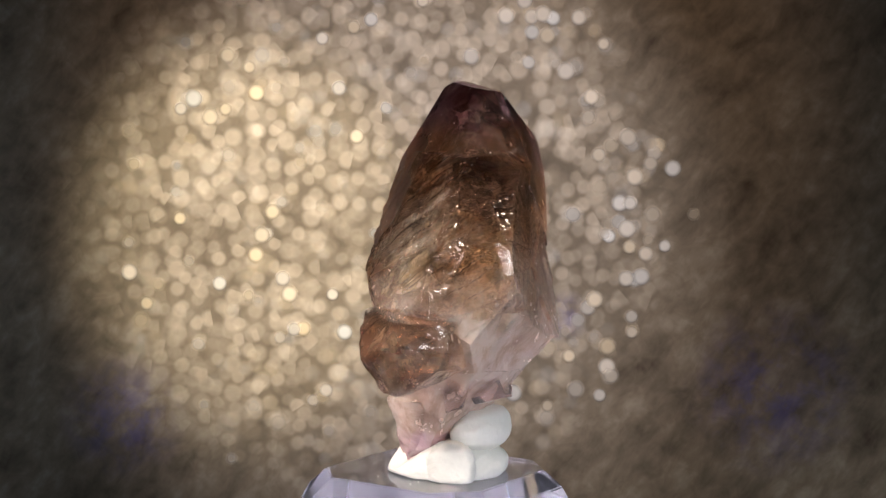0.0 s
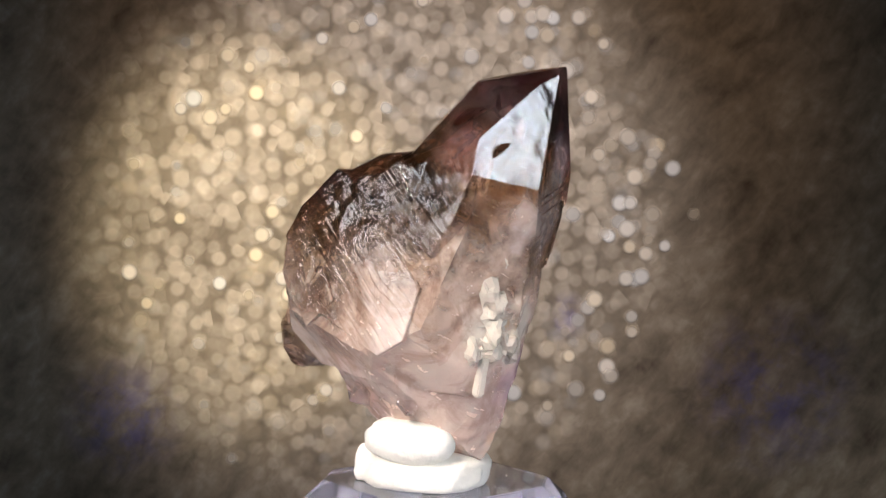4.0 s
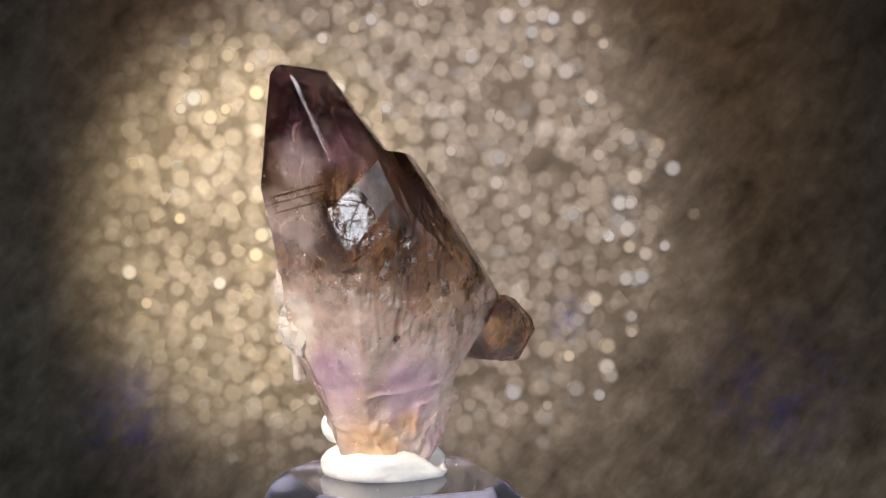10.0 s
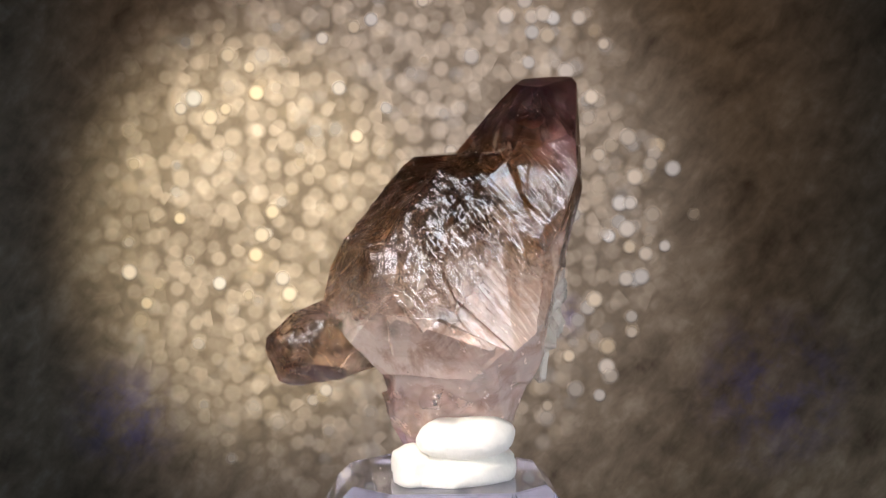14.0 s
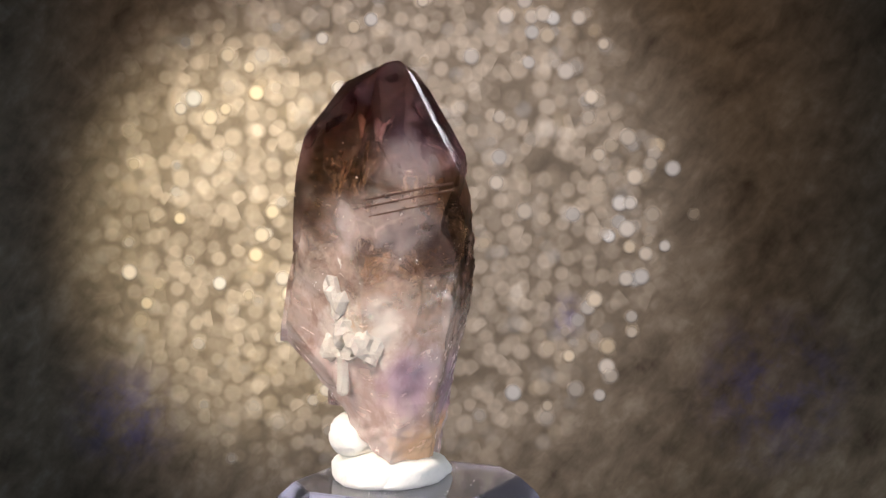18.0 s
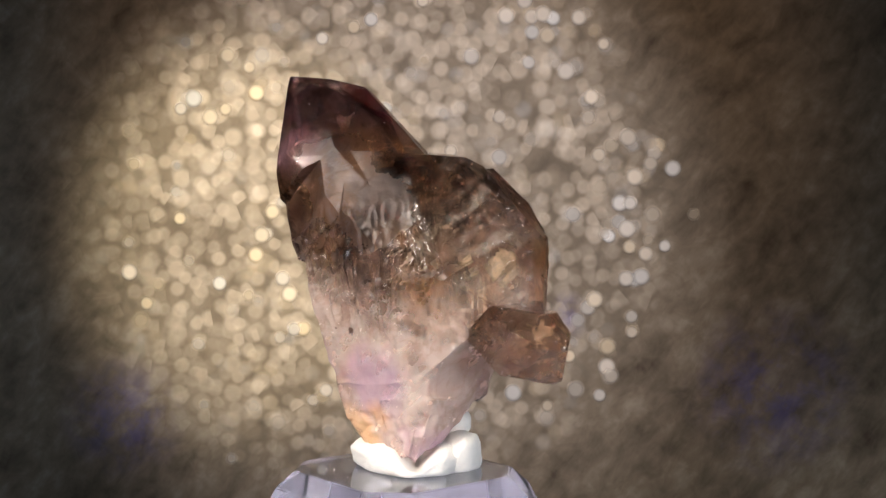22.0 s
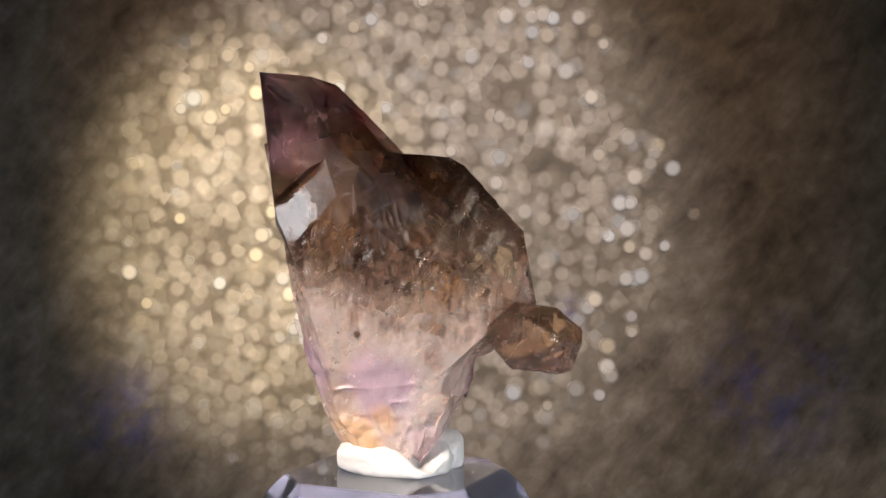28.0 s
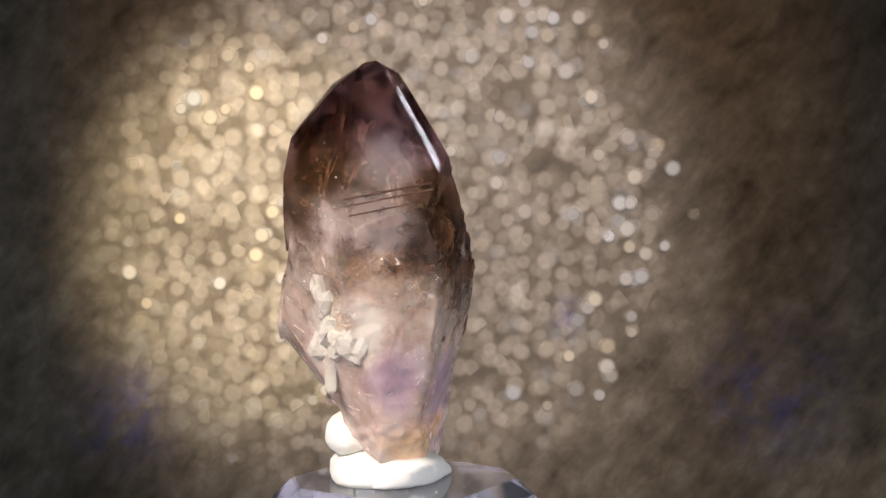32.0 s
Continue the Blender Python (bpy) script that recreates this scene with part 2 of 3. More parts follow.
def plain(name, base, rough, metal=0.0, grain=60.0, vary=0.25, relief=0.0, depth=0.0005, **more):
    n = Nodes(name)
    c = n.coords()
    f = n.math("ADD", n.math("MULTIPLY", n.noise(grain, 4, 0.6, c), 0.6), n.math("MULTIPLY", n.noise(grain * 7, 3, 0.6, c), 0.4))
    low, high = [b * (1 - vary) for b in base], [min(1, b * (1 + vary)) for b in base]
    if relief:
        n.bump(f, relief, depth)
    return n.set(Base_Color=n.ramp(f, (0.3, low), (0.7, high)), Roughness=rough, Metallic=metal, **more)


QUARTZ = quartz("smoky_quartz")
BROWN = quartz("brown_smoky_quartz", dark=True)
def slanted(n):
    """Coordinates drawn out along the stone's slanting growth."""
    way = n.add("ShaderNodeMapping")
    way.inputs["Rotation"].default_value, way.inputs["Scale"].default_value = (0.3, 0.75, 0.4), (1.0, 1.0, 0.22)
    n.link(n.coords(), way.inputs["Vector"])
    return way.outputs[0]


def within(n, mask, soft=0.5):
    """The mask, faded out towards the sheet's own rim."""
    size = n.add("ShaderNodeVectorMath")
    size.operation = "LENGTH"
    n.link(n.add("ShaderNodeTexCoord").outputs["UV"], size.inputs[0])
    return n.math("MULTIPLY", mask, n.ramp(size.outputs["Value"], (soft, (1,) * 3), (0.97, (0,) * 3)))


VEIL = Nodes("healed_fracture")
VEIL_MASK = VEIL.ramp(VEIL.noise(700, 4, 0.6, slanted(VEIL), 0.6), (0.45, (0.0,) * 3), (0.62, (0.85,) * 3))
VEIL = VEIL.set(Base_Color=(0.95, 0.86, 0.74, 1), Roughness=0.25, Alpha=within(VEIL, VEIL_MASK))
FLASH = Nodes("open_fracture")
FLASH_MASK = FLASH.ramp(FLASH.noise(900, 4, 0.6, slanted(FLASH), 0.6), (0.44, (0.0,) * 3), (0.56, (0.9,) * 3))
FLASH = FLASH.set(Base_Color=(0.62, 0.54, 0.47, 1), Metallic=0.9, Roughness=0.3, Alpha=within(FLASH, FLASH_MASK, 0.7))
HAZE = Nodes("smoky_veil")
HAZE_MASK = HAZE.ramp(HAZE.noise(300, 7, 0.7, slanted(HAZE), 0.8), (0.42, (0.0,) * 3), (0.56, (0.88,) * 3))
HAZE = HAZE.set(Base_Color=(0.075, 0.028, 0.014, 1), Roughness=0.35, Alpha=within(HAZE, HAZE_MASK, 0.4))
PLANE = Nodes("growth_plane")
PLANE_UV = PLANE.add("ShaderNodeTexCoord").outputs["UV"]
PLANE_SIZE = PLANE.add("ShaderNodeVectorMath")
PLANE_SIZE.operation = "LENGTH"
PLANE.link(PLANE_UV, PLANE_SIZE.inputs[0])
PLANE_RIM = PLANE.ramp(PLANE.math("ADD", PLANE_SIZE.outputs["Value"], PLANE.math("MULTIPLY", PLANE.noise(500, 4, 0.6), 0.25)), (0.70, (0.10,) * 3), (1.0, (0.36,) * 3))
PLANE = PLANE.set(Base_Color=(0.95, 0.86, 0.76, 1), Roughness=0.16,
                  Alpha=PLANE.math("MULTIPLY", PLANE_RIM, PLANE.ramp(PLANE.noise(260, 5, 0.7, slanted(PLANE)), (0.40, (0.25,) * 3), (0.60, (1.0,) * 3))))
SHELL = Nodes("conchoidal_fracture")
SHELL_WAVES = streaks(SHELL, SHELL.coords(), (0.30, 0.50, 0.81), (0.55, -0.80, 0.25), 560, 0.44, 0.56, 0.16)
SHELL_WAVES = SHELL.math("MULTIPLY", SHELL_WAVES, SHELL.ramp(SHELL.noise(210, 4, 0.65), (0.36, (0.18,) * 3), (0.56, (0.95,) * 3)))
SHELL = SHELL.set(Base_Color=(0.97, 0.88, 0.70, 1), Roughness=0.3, Alpha=within(SHELL, SHELL.math("ADD", SHELL_WAVES, 0.22, True), 0.6))
SPECK = Nodes("bright_inclusion").set(Base_Color=(0.95, 0.9, 0.85, 1), Roughness=0.15)
SMOKE = Nodes("dark_inclusion").set(Base_Color=(0.09, 0.045, 0.03, 1), Roughness=0.9)
CRUST = plain("milky_quartz", (1.0, 0.86, 0.75), 0.22, grain=500, vary=0.14, relief=0.6, depth=0.0004, Transmission_Weight=0.42, IOR=1.54)
ROSE = plain("rose_quartz", (0.93, 0.78, 0.76), 0.08, grain=420, vary=0.14, relief=0.25, depth=0.0003, Transmission_Weight=0.9, IOR=1.54)
PUTTY = plain("white_putty", (0.88, 0.86, 0.80), 0.5, grain=220, vary=0.06, relief=0.45, depth=0.0007)
GLASS = Nodes("clear_glass").set(Base_Color=(0.84, 0.86, 1.0, 1), Transmission_Weight=0.97, Roughness=0.02, IOR=1.5)
TABLE = plain("grey_table", (0.50, 0.50, 0.60), 0.5, grain=40, vary=0.4)
WALLS = plain("dim_wall_paint", (0.12, 0.11, 0.10), 0.8, grain=3, vary=0.2)


def glitter_cloth():
    """Dark woven glitter cloth; uneven blurred glints and lit pool painted into its colour."""
    n = Nodes("glitter_cloth")
    c = n.coords()
    xyz = n.add("ShaderNodeSeparateXYZ")
    n.link(c, xyz.inputs[0])
    # round pool of light painted in: glints and base colour brighter inside it
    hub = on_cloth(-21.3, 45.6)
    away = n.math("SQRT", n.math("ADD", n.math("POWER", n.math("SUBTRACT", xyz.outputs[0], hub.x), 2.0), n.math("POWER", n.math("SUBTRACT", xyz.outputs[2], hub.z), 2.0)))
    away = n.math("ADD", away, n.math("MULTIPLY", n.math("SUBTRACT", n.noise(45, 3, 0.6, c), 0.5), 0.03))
    lit_pool = n.ramp(n.math("DIVIDE", away, 0.12), (0.66, (1,) * 3), (0.92, (0.10,) * 3))
    off_pool = n.math("SUBTRACT", 1.0, lit_pool)
    weave = n.math("SUBTRACT", streaks(n, c, (0.80, 0, -0.60), (0.60, 0, 0.80), 150, 0.30, 0.70, 0.45), 0.5)
    slub = n.math("SUBTRACT", streaks(n, c, (0.55, 0, -0.83), (0.83, 0, 0.55), 62, 0.32, 0.68, 0.5), 0.5)
    total = n.math("ADD", n.math("MULTIPLY", n.noise(38, 4, 0.6, c), 0.34), n.math("MULTIPLY", n.noise(95, 4, 0.6, c, 1.2), 0.30))
    total = n.math("ADD", total, n.math("MULTIPLY", weave, n.math("ADD", n.math("MULTIPLY", off_pool, 0.17), 0.04)))
    total = n.math("ADD", total, n.math("MULTIPLY", slub, n.math("ADD", n.math("MULTIPLY", off_pool, 0.13), 0.03)))
    glow = None
    # blurred glints painted as round discs into the cloth's colour
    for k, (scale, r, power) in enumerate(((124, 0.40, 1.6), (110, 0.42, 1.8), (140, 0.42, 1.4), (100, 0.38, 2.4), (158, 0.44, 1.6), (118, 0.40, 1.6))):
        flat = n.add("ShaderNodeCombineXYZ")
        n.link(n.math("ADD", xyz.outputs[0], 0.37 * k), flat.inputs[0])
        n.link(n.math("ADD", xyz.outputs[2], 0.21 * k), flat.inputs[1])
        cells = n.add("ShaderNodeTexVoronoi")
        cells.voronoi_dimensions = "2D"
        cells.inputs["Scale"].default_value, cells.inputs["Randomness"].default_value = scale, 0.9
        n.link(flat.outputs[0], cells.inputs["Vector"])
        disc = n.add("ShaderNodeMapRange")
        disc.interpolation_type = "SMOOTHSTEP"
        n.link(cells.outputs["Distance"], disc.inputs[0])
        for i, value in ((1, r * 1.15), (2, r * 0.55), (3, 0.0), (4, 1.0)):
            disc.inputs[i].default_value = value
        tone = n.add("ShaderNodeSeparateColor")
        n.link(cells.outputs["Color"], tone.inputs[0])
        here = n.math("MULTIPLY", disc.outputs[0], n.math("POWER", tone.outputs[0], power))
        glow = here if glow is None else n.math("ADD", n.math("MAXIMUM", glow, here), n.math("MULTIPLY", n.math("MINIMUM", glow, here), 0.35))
    glow = n.math("MULTIPLY", n.math("SUBTRACT", glow, 0.45), n.math("MULTIPLY", lit_pool, 0.32))
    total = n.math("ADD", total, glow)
    # base colour raised inside the painted pool
    total = n.math("ADD", total, n.math("SUBTRACT", n.math("MULTIPLY", lit_pool, 0.16), 0.09))
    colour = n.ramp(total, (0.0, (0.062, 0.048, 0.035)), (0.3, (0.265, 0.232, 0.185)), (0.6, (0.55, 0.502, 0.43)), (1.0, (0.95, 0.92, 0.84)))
    for x, z, r in ((119.9, -16.9, 0.034), (-111.3, -28.0, 0.024), (45.6, 9.0, 0.010)):
        hub = on_cloth(x, z)
        near = n.math("SQRT", n.math("ADD", n.math("POWER", n.math("SUBTRACT", xyz.outputs[0], hub.x), 2.0), n.math("POWER", n.math("SUBTRACT", xyz.outputs[2], hub.z), 2.0)))
        near = n.ramp(n.math("DIVIDE", near, r), (0.2, (1,) * 3), (1.0, (0,) * 3))
        near = n.math("MULTIPLY", near, n.ramp(n.noise(130, 4, 0.6, c), (0.42, (0.05,) * 3), (0.62, (0.4,) * 3)))
        colour = n.mix(near, colour, (0.12, 0.13, 0.55, 1))
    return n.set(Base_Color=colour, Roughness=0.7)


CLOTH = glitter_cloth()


# soft see-through discs that imitate out-of-focus glints
def glint_material(name, low, high, core=0.45, single=False):
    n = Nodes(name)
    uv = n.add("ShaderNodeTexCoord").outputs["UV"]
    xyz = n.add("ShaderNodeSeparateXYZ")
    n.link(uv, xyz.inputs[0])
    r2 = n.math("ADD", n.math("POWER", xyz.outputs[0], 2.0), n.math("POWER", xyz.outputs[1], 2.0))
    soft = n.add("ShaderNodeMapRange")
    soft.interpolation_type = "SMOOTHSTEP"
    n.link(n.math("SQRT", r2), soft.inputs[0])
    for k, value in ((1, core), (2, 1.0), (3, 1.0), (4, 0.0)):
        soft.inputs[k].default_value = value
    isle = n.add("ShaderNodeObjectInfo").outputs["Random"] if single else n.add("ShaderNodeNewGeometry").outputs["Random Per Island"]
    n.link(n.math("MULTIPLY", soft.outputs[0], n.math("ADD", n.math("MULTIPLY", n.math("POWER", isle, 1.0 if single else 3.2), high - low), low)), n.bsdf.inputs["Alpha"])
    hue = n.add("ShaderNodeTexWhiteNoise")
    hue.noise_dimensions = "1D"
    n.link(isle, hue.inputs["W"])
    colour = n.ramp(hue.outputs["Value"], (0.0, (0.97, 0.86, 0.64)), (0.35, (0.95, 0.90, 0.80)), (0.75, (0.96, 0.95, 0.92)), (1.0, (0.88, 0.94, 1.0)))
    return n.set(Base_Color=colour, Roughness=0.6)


BRIGHT = glint_material("bright_glints", 0.25, 1.0, 0.4, True)
SOFT = glint_material("soft_glints", 0.0, 0.34, 0.35)


# ---- mesh helpers ----
def mesh_of(name, bm, material, smooth=False):
    me = bpy.data.meshes.new(name)
    bmesh.ops.recalc_face_normals(bm, faces=bm.faces)
    for f in bm.faces:
        f.smooth = smooth
    bm.to_mesh(me)
    bm.free()
    me.materials.append(material)
    return me


def part(name, bm, material, parent=None, label="", smooth=False):
    ob = new(name, mesh_of(name, bm, material, smooth) if isinstance(bm, bmesh.types.BMesh) else bm)
    if parent:
        ob.parent = parent
    if label:
        ob["label"] = label
    return ob


def box(x0, x1, y0, y1, z0, z1):
    bm = bmesh.new()
    bmesh.ops.create_cube(bm, size=1)
    for v in bm.verts:
        v.co = Vector((x0 if v.co.x < 0 else x1, y0 if v.co.y < 0 else y1, z0 if v.co.z < 0 else z1))
    return bm


def crystal_form(faces, soften=1.6):
    """A closed crystal from its faces: each a direction and its distance from the specimen's zero."""
    normals = np.array([f[:3] for f in faces], float)
    length = np.linalg.norm(normals, axis=1)
    normals, dist = normals / length[:, None], np.array([f[3] for f in faces]) / length
    corners = []
    count = len(faces)
    for i in range(count):
        for j in range(i):
            for k in range(j):
                m = normals[[i, j, k]]
                if abs(np.linalg.det(m)) < 1e-3:
                    continue
                p = np.linalg.solve(m, dist[[i, j, k]])
                if (normals @ p <= dist + 0.01).all():
                    corners.append(p)
    bm = bmesh.new()
    for p in corners:
        bm.verts.new((p[0] * U, p[1] * U, (p[2] + 557) * U))
    bmesh.ops.remove_doubles(bm, verts=bm.verts, dist=0.5 * U)
    bmesh.ops.convex_hull(bm, input=bm.verts)
    loose = [v for v in bm.verts if not v.link_faces]
    bmesh.ops.delete(bm, geom=loose, context="VERTS")
    bmesh.ops.dissolve_limit(bm, angle_limit=radians(1.5), verts=bm.verts, edges=bm.edges)
    if soften:
        bmesh.ops.bevel(bm, geom=bm.edges[:], offset=soften * U, segments=2, profile=0.6, affect="EDGES")
    return bm


def united(name, forms, material, cuts=()):
    """One closed skin round several forms that grow into each other, less the cuts, with flat faces and sharp edges."""
    obs = []
    for bm in [*forms, *cuts]:
        obs.append(new("form", mesh_of("form", bm, material)))
    for k, other in enumerate(obs[1:], 1):
        m = obs[0].modifiers.new("join", "BOOLEAN")
        m.operation, m.solver, m.object = "UNION" if k < len(forms) else "DIFFERENCE", "EXACT", other
    me = bpy.data.meshes.new_from_object(obs[0].evaluated_get(bpy.context.evaluated_depsgraph_get()))
    me.name = name
    for ob in obs:
        bpy.data.objects.remove(ob)
    if not me.materials:
        me.materials.append(material)
    return me


def lump(x, y, z, a, b, c, seed, wobble=0.12, fine=4, notch=None):
    """A rounded lump with half-axes a, b, c; notch: the direction in degrees where its top is pressed down."""
    bm = bmesh.new()
    bmesh.ops.create_icosphere(bm, subdivisions=fine, radius=1)
    for v in bm.verts:
        d = v.co.normalized()
        s = 1 + wobble * noise.noise(d * 1.3 + Vector((seed, 0, 0))) + 0.3 * wobble * noise.noise(d * 3.5 + Vector((0, seed, 0))) - 0.35 * wobble * max(0.0, 0.25 - abs(noise.noise(d * 2.2 + Vector((seed, 2, seed))))) * 4
        e = Vector((abs(d.x) ** 0.85 * math.copysign(1, d.x), abs(d.y) ** 0.85 * math.copysign(1, d.y), abs(d.z) ** 0.8 * math.copysign(1, d.z)))
        if notch is not None:
            turn = (math.degrees(math.atan2(d.y, d.x)) - notch + 180) % 360 - 180
            e.z -= 1.05 * math.exp(-(turn / 24) ** 2) * max(0.0, d.z + 0.25) * min(1.0, 2.2 * math.hypot(d.x, d.y))
        v.co = Vector(((x + a * s * e.x) * U, (y + b * s * e.y) * U, max(0.6, z + 557 + c * s * e.z) * U))
    return bm


# ---- the setting ----
table = tagged(part("table", box(-0.5, 0.5, -0.55, 0.06, -0.03, -0.0002), TABLE), "grey table top under the display base", "table")
cloth_bm = bmesh.new()
bmesh.ops.create_grid(cloth_bm, x_segments=60, y_segments=60, size=0.6)
for v in cloth_bm.verts:
    v.co = Vector((v.co.x, BACK + 0.0007 + 0.0006 * noise.noise(v.co * 14), v.co.y + 0.1))
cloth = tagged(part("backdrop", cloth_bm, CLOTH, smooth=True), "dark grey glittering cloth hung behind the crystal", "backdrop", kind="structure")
cloth.modifiers.new("thickness", "SOLIDIFY").thickness = 0.001
for name, dims in (("floor", (-1.5, 1.5, -1.5, 1.5, -0.8, -0.75)), ("ceiling", (-1.5, 1.5, -1.5, 1.5, 1.65, 1.7)),
                   ("wall_north", (-1.5, 1.5, 1.5, 1.55, -0.75, 1.65)), ("wall_south", (-1.5, 1.5, -1.55, -1.5, -0.75, 1.65)),
                   ("wall_west", (-1.55, -1.5, -1.5, 1.5, -0.75, 1.65)), ("wall_east", (1.5, 1.55, -1.5, 1.5, -0.75, 1.65))):
    tagged(part(name, box(*dims), WALLS), "plain dim " + name.split("_")[0] + " of the room", name.split("_")[0], kind="structure")


def disc(radius, sides=16):
    """A round blurred-glint disc facing the room, with its own centred coordinates."""
    ring = [(math.cos(2 * math.pi * i / sides), math.sin(2 * math.pi * i / sides)) for i in range(sides)]
    return [(radius * a, 0.0, radius * b) for a, b in ring], ring


def glint_mesh(name, places, material):
    """Blurred-glint discs joined into one mesh: rows of x, z and radius in millimetres."""
    verts, faces, uvs = [], [], []
    for k, (x, z, r) in enumerate(places):
        mid = on_cloth(x, z, 0.00005 + 0.0003 * (k % 197) / 197)
        rim, ring = disc(r / 1000)
        faces.append(list(range(len(verts), len(verts) + len(rim)))[::-1])
        verts += [(mid.x + a, mid.y + b, mid.z + c) for a, b, c in rim]
        uvs += ring[::-1]
    me = bpy.data.meshes.new(name)
    me.from_pydata(verts, [], faces)
    layer = me.uv_layers.new(name="UVMap")
    for k, uv in enumerate(uvs):
        layer.data[k].uv = uv
    me.materials.append(material)
    return me


dice = random.Random(5)
# bright glint discs, placed to fit where they fall in the camera's view
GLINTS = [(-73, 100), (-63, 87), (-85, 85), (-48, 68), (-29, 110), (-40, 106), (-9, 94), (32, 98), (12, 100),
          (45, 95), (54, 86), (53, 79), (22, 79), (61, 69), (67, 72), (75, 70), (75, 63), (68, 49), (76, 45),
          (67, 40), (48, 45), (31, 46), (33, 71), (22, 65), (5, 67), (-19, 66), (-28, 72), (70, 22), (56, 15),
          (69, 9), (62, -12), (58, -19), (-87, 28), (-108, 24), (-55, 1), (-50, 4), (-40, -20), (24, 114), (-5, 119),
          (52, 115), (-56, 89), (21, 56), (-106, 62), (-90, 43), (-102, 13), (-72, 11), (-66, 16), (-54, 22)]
# faint glint discs, scattered only inside the painted pool
SOFT_GLINTS = []
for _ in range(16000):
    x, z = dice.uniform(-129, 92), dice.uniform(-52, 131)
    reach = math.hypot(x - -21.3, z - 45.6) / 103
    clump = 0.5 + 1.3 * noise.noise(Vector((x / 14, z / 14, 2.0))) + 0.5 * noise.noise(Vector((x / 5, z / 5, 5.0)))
    if reach < 1 and dice.random() < clump * (1.15 - reach ** 4) and all((x - p) ** 2 + (z - q) ** 2 > 15.0 for p, q, _ in SOFT_GLINTS):
        SOFT_GLINTS.append((x, z, dice.uniform(2.6, 4.6)))
tagged(new("sequin_glitter", glint_mesh("sequin_glitter", SOFT_GLINTS, SOFT)), "soft round cream discs imitating blurred glints on the cloth", "glitter", kind="stuff")
bright = glint_mesh("sequin", [(0, 0, 3.6)], BRIGHT)
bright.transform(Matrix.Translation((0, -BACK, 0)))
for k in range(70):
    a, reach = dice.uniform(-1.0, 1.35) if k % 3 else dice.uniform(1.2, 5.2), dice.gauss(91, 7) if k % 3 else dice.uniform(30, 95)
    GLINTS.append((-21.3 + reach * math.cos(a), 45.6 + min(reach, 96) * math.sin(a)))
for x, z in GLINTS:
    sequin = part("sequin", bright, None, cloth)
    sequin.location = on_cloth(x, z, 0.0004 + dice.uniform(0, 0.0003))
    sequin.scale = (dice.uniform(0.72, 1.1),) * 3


# ---- the display base ----
def display_base():
    """A cut glass block: square table with cut corners, sloping crown, girdle and tapering sides; it stands a little off the axis."""
    thing = new("display_base")
    mx, my, half, cut = 45, -15, 168, 104
    table = [(half, -cut), (half, cut), (cut, half), (-cut, half), (-half, cut), (-half, -cut), (-cut, -half), (cut, -half)]
    bm = bmesh.new()
    rings = []
    for grow, z in ((1.0, 500), (1.17, 470), (1.30, 420), (1.31, 385), (1.12, 0)):
        ring = []
        for x, y in table:
            p = Matrix.Rotation(radians(-18), 3, "Z") @ Vector((x * grow, y * grow, 0))
            ring.append(bm.verts.new(((mx + p.x) * U, (my + p.y) * U, z * U)))
        rings.append(ring)
    for low, high in zip(rings[1:], rings):
        for k in range(8):
            j = (k + 1) % 8
            bm.faces.new((low[k], low[j], high[j], high[k]))
    bm.faces.new(rings[0]), bm.faces.new(rings[-1])
    bmesh.ops.recalc_face_normals(bm, faces=bm.faces)
    bmesh.ops.bevel(bm, geom=bm.edges[:], offset=2.2 * U, segments=2, affect="EDGES")
    part("cut_glass_body", bm, GLASS, thing)
    rng = random.Random(8)
    for k in range(26):
        a, r = rng.uniform(0, 6.28), rng.uniform(118, 150)
        part("dust_speck", block(mx + r * math.cos(a), my + r * math.sin(a), 500.6 - 557, 0.5 + 1.2 * rng.random() ** 2, 700 + k, 0.0), SPECK, thing)
    return tagged(thing, "clear faceted glass display base holding the crystal", "display base")


# ---- the putty ----
def putty():
    thing = new("mounting_putty")
    thing.location.z = TOP
    part("lower_coil", lump(44, -44, -538, 108, 102, 46, 1.0, notch=126), PUTTY, thing, smooth=True)
    part("upper_coil", lump(48, -98, -476, 86, 52, 40, 2.0, 0.10), PUTTY, thing, smooth=True)
    part("end_bead", lump(-42, -72, -532, 32, 44, 44, 3.0, 0.12), PUTTY, thing, smooth=True)
    part("folded_end", lump(112, -62, -536, 44, 52, 30, 5.0, 0.14), PUTTY, thing, smooth=True)
    return tagged(thing, "white mounting putty pressed round the crystal's foot", "putty")


# ---- the crystal ----
HEAD = [(-0.72, 0.27, 0.65, -37), (0.86, -0.51, 0.08, 277), (-0.46, 0.81, 0.37, 1), (-0.1, -0.82, 0.56, 135), (-0.61, 0.05, -0.79, 18),
        (0.73, -0.57, -0.37, 280), (0.15, -0.99, 0.08, 205), (0.9, 0.26, -0.34, 271), (0.32, 0.87, 0.38, 165), (-0.66, -0.3, 0.69, 5),
        (0.15, 0.98, -0.11, 136), (-0.54, 0.6, 0.59, -19), (0.35, -0.71, 0.61, 214), (-0.11, 0.43, 0.9, 112), (0.97, 0.22, -0.11, 264),
        (-0.28, 0.81, 0.52, 30), (0.05, -0.98, 0.17, 178), (-0.62, 0.52, 0.58, -36), (-0.56, -0.48, 0.68, 33),
        (0.06, 1, -0.08, 116), (0.3, -0.59, 0.75, 210), (-0.07, -0.19, 0.98, 133), (0.8, -0.55, -0.24, 278), (0.03, 0.74, 0.67, 120),
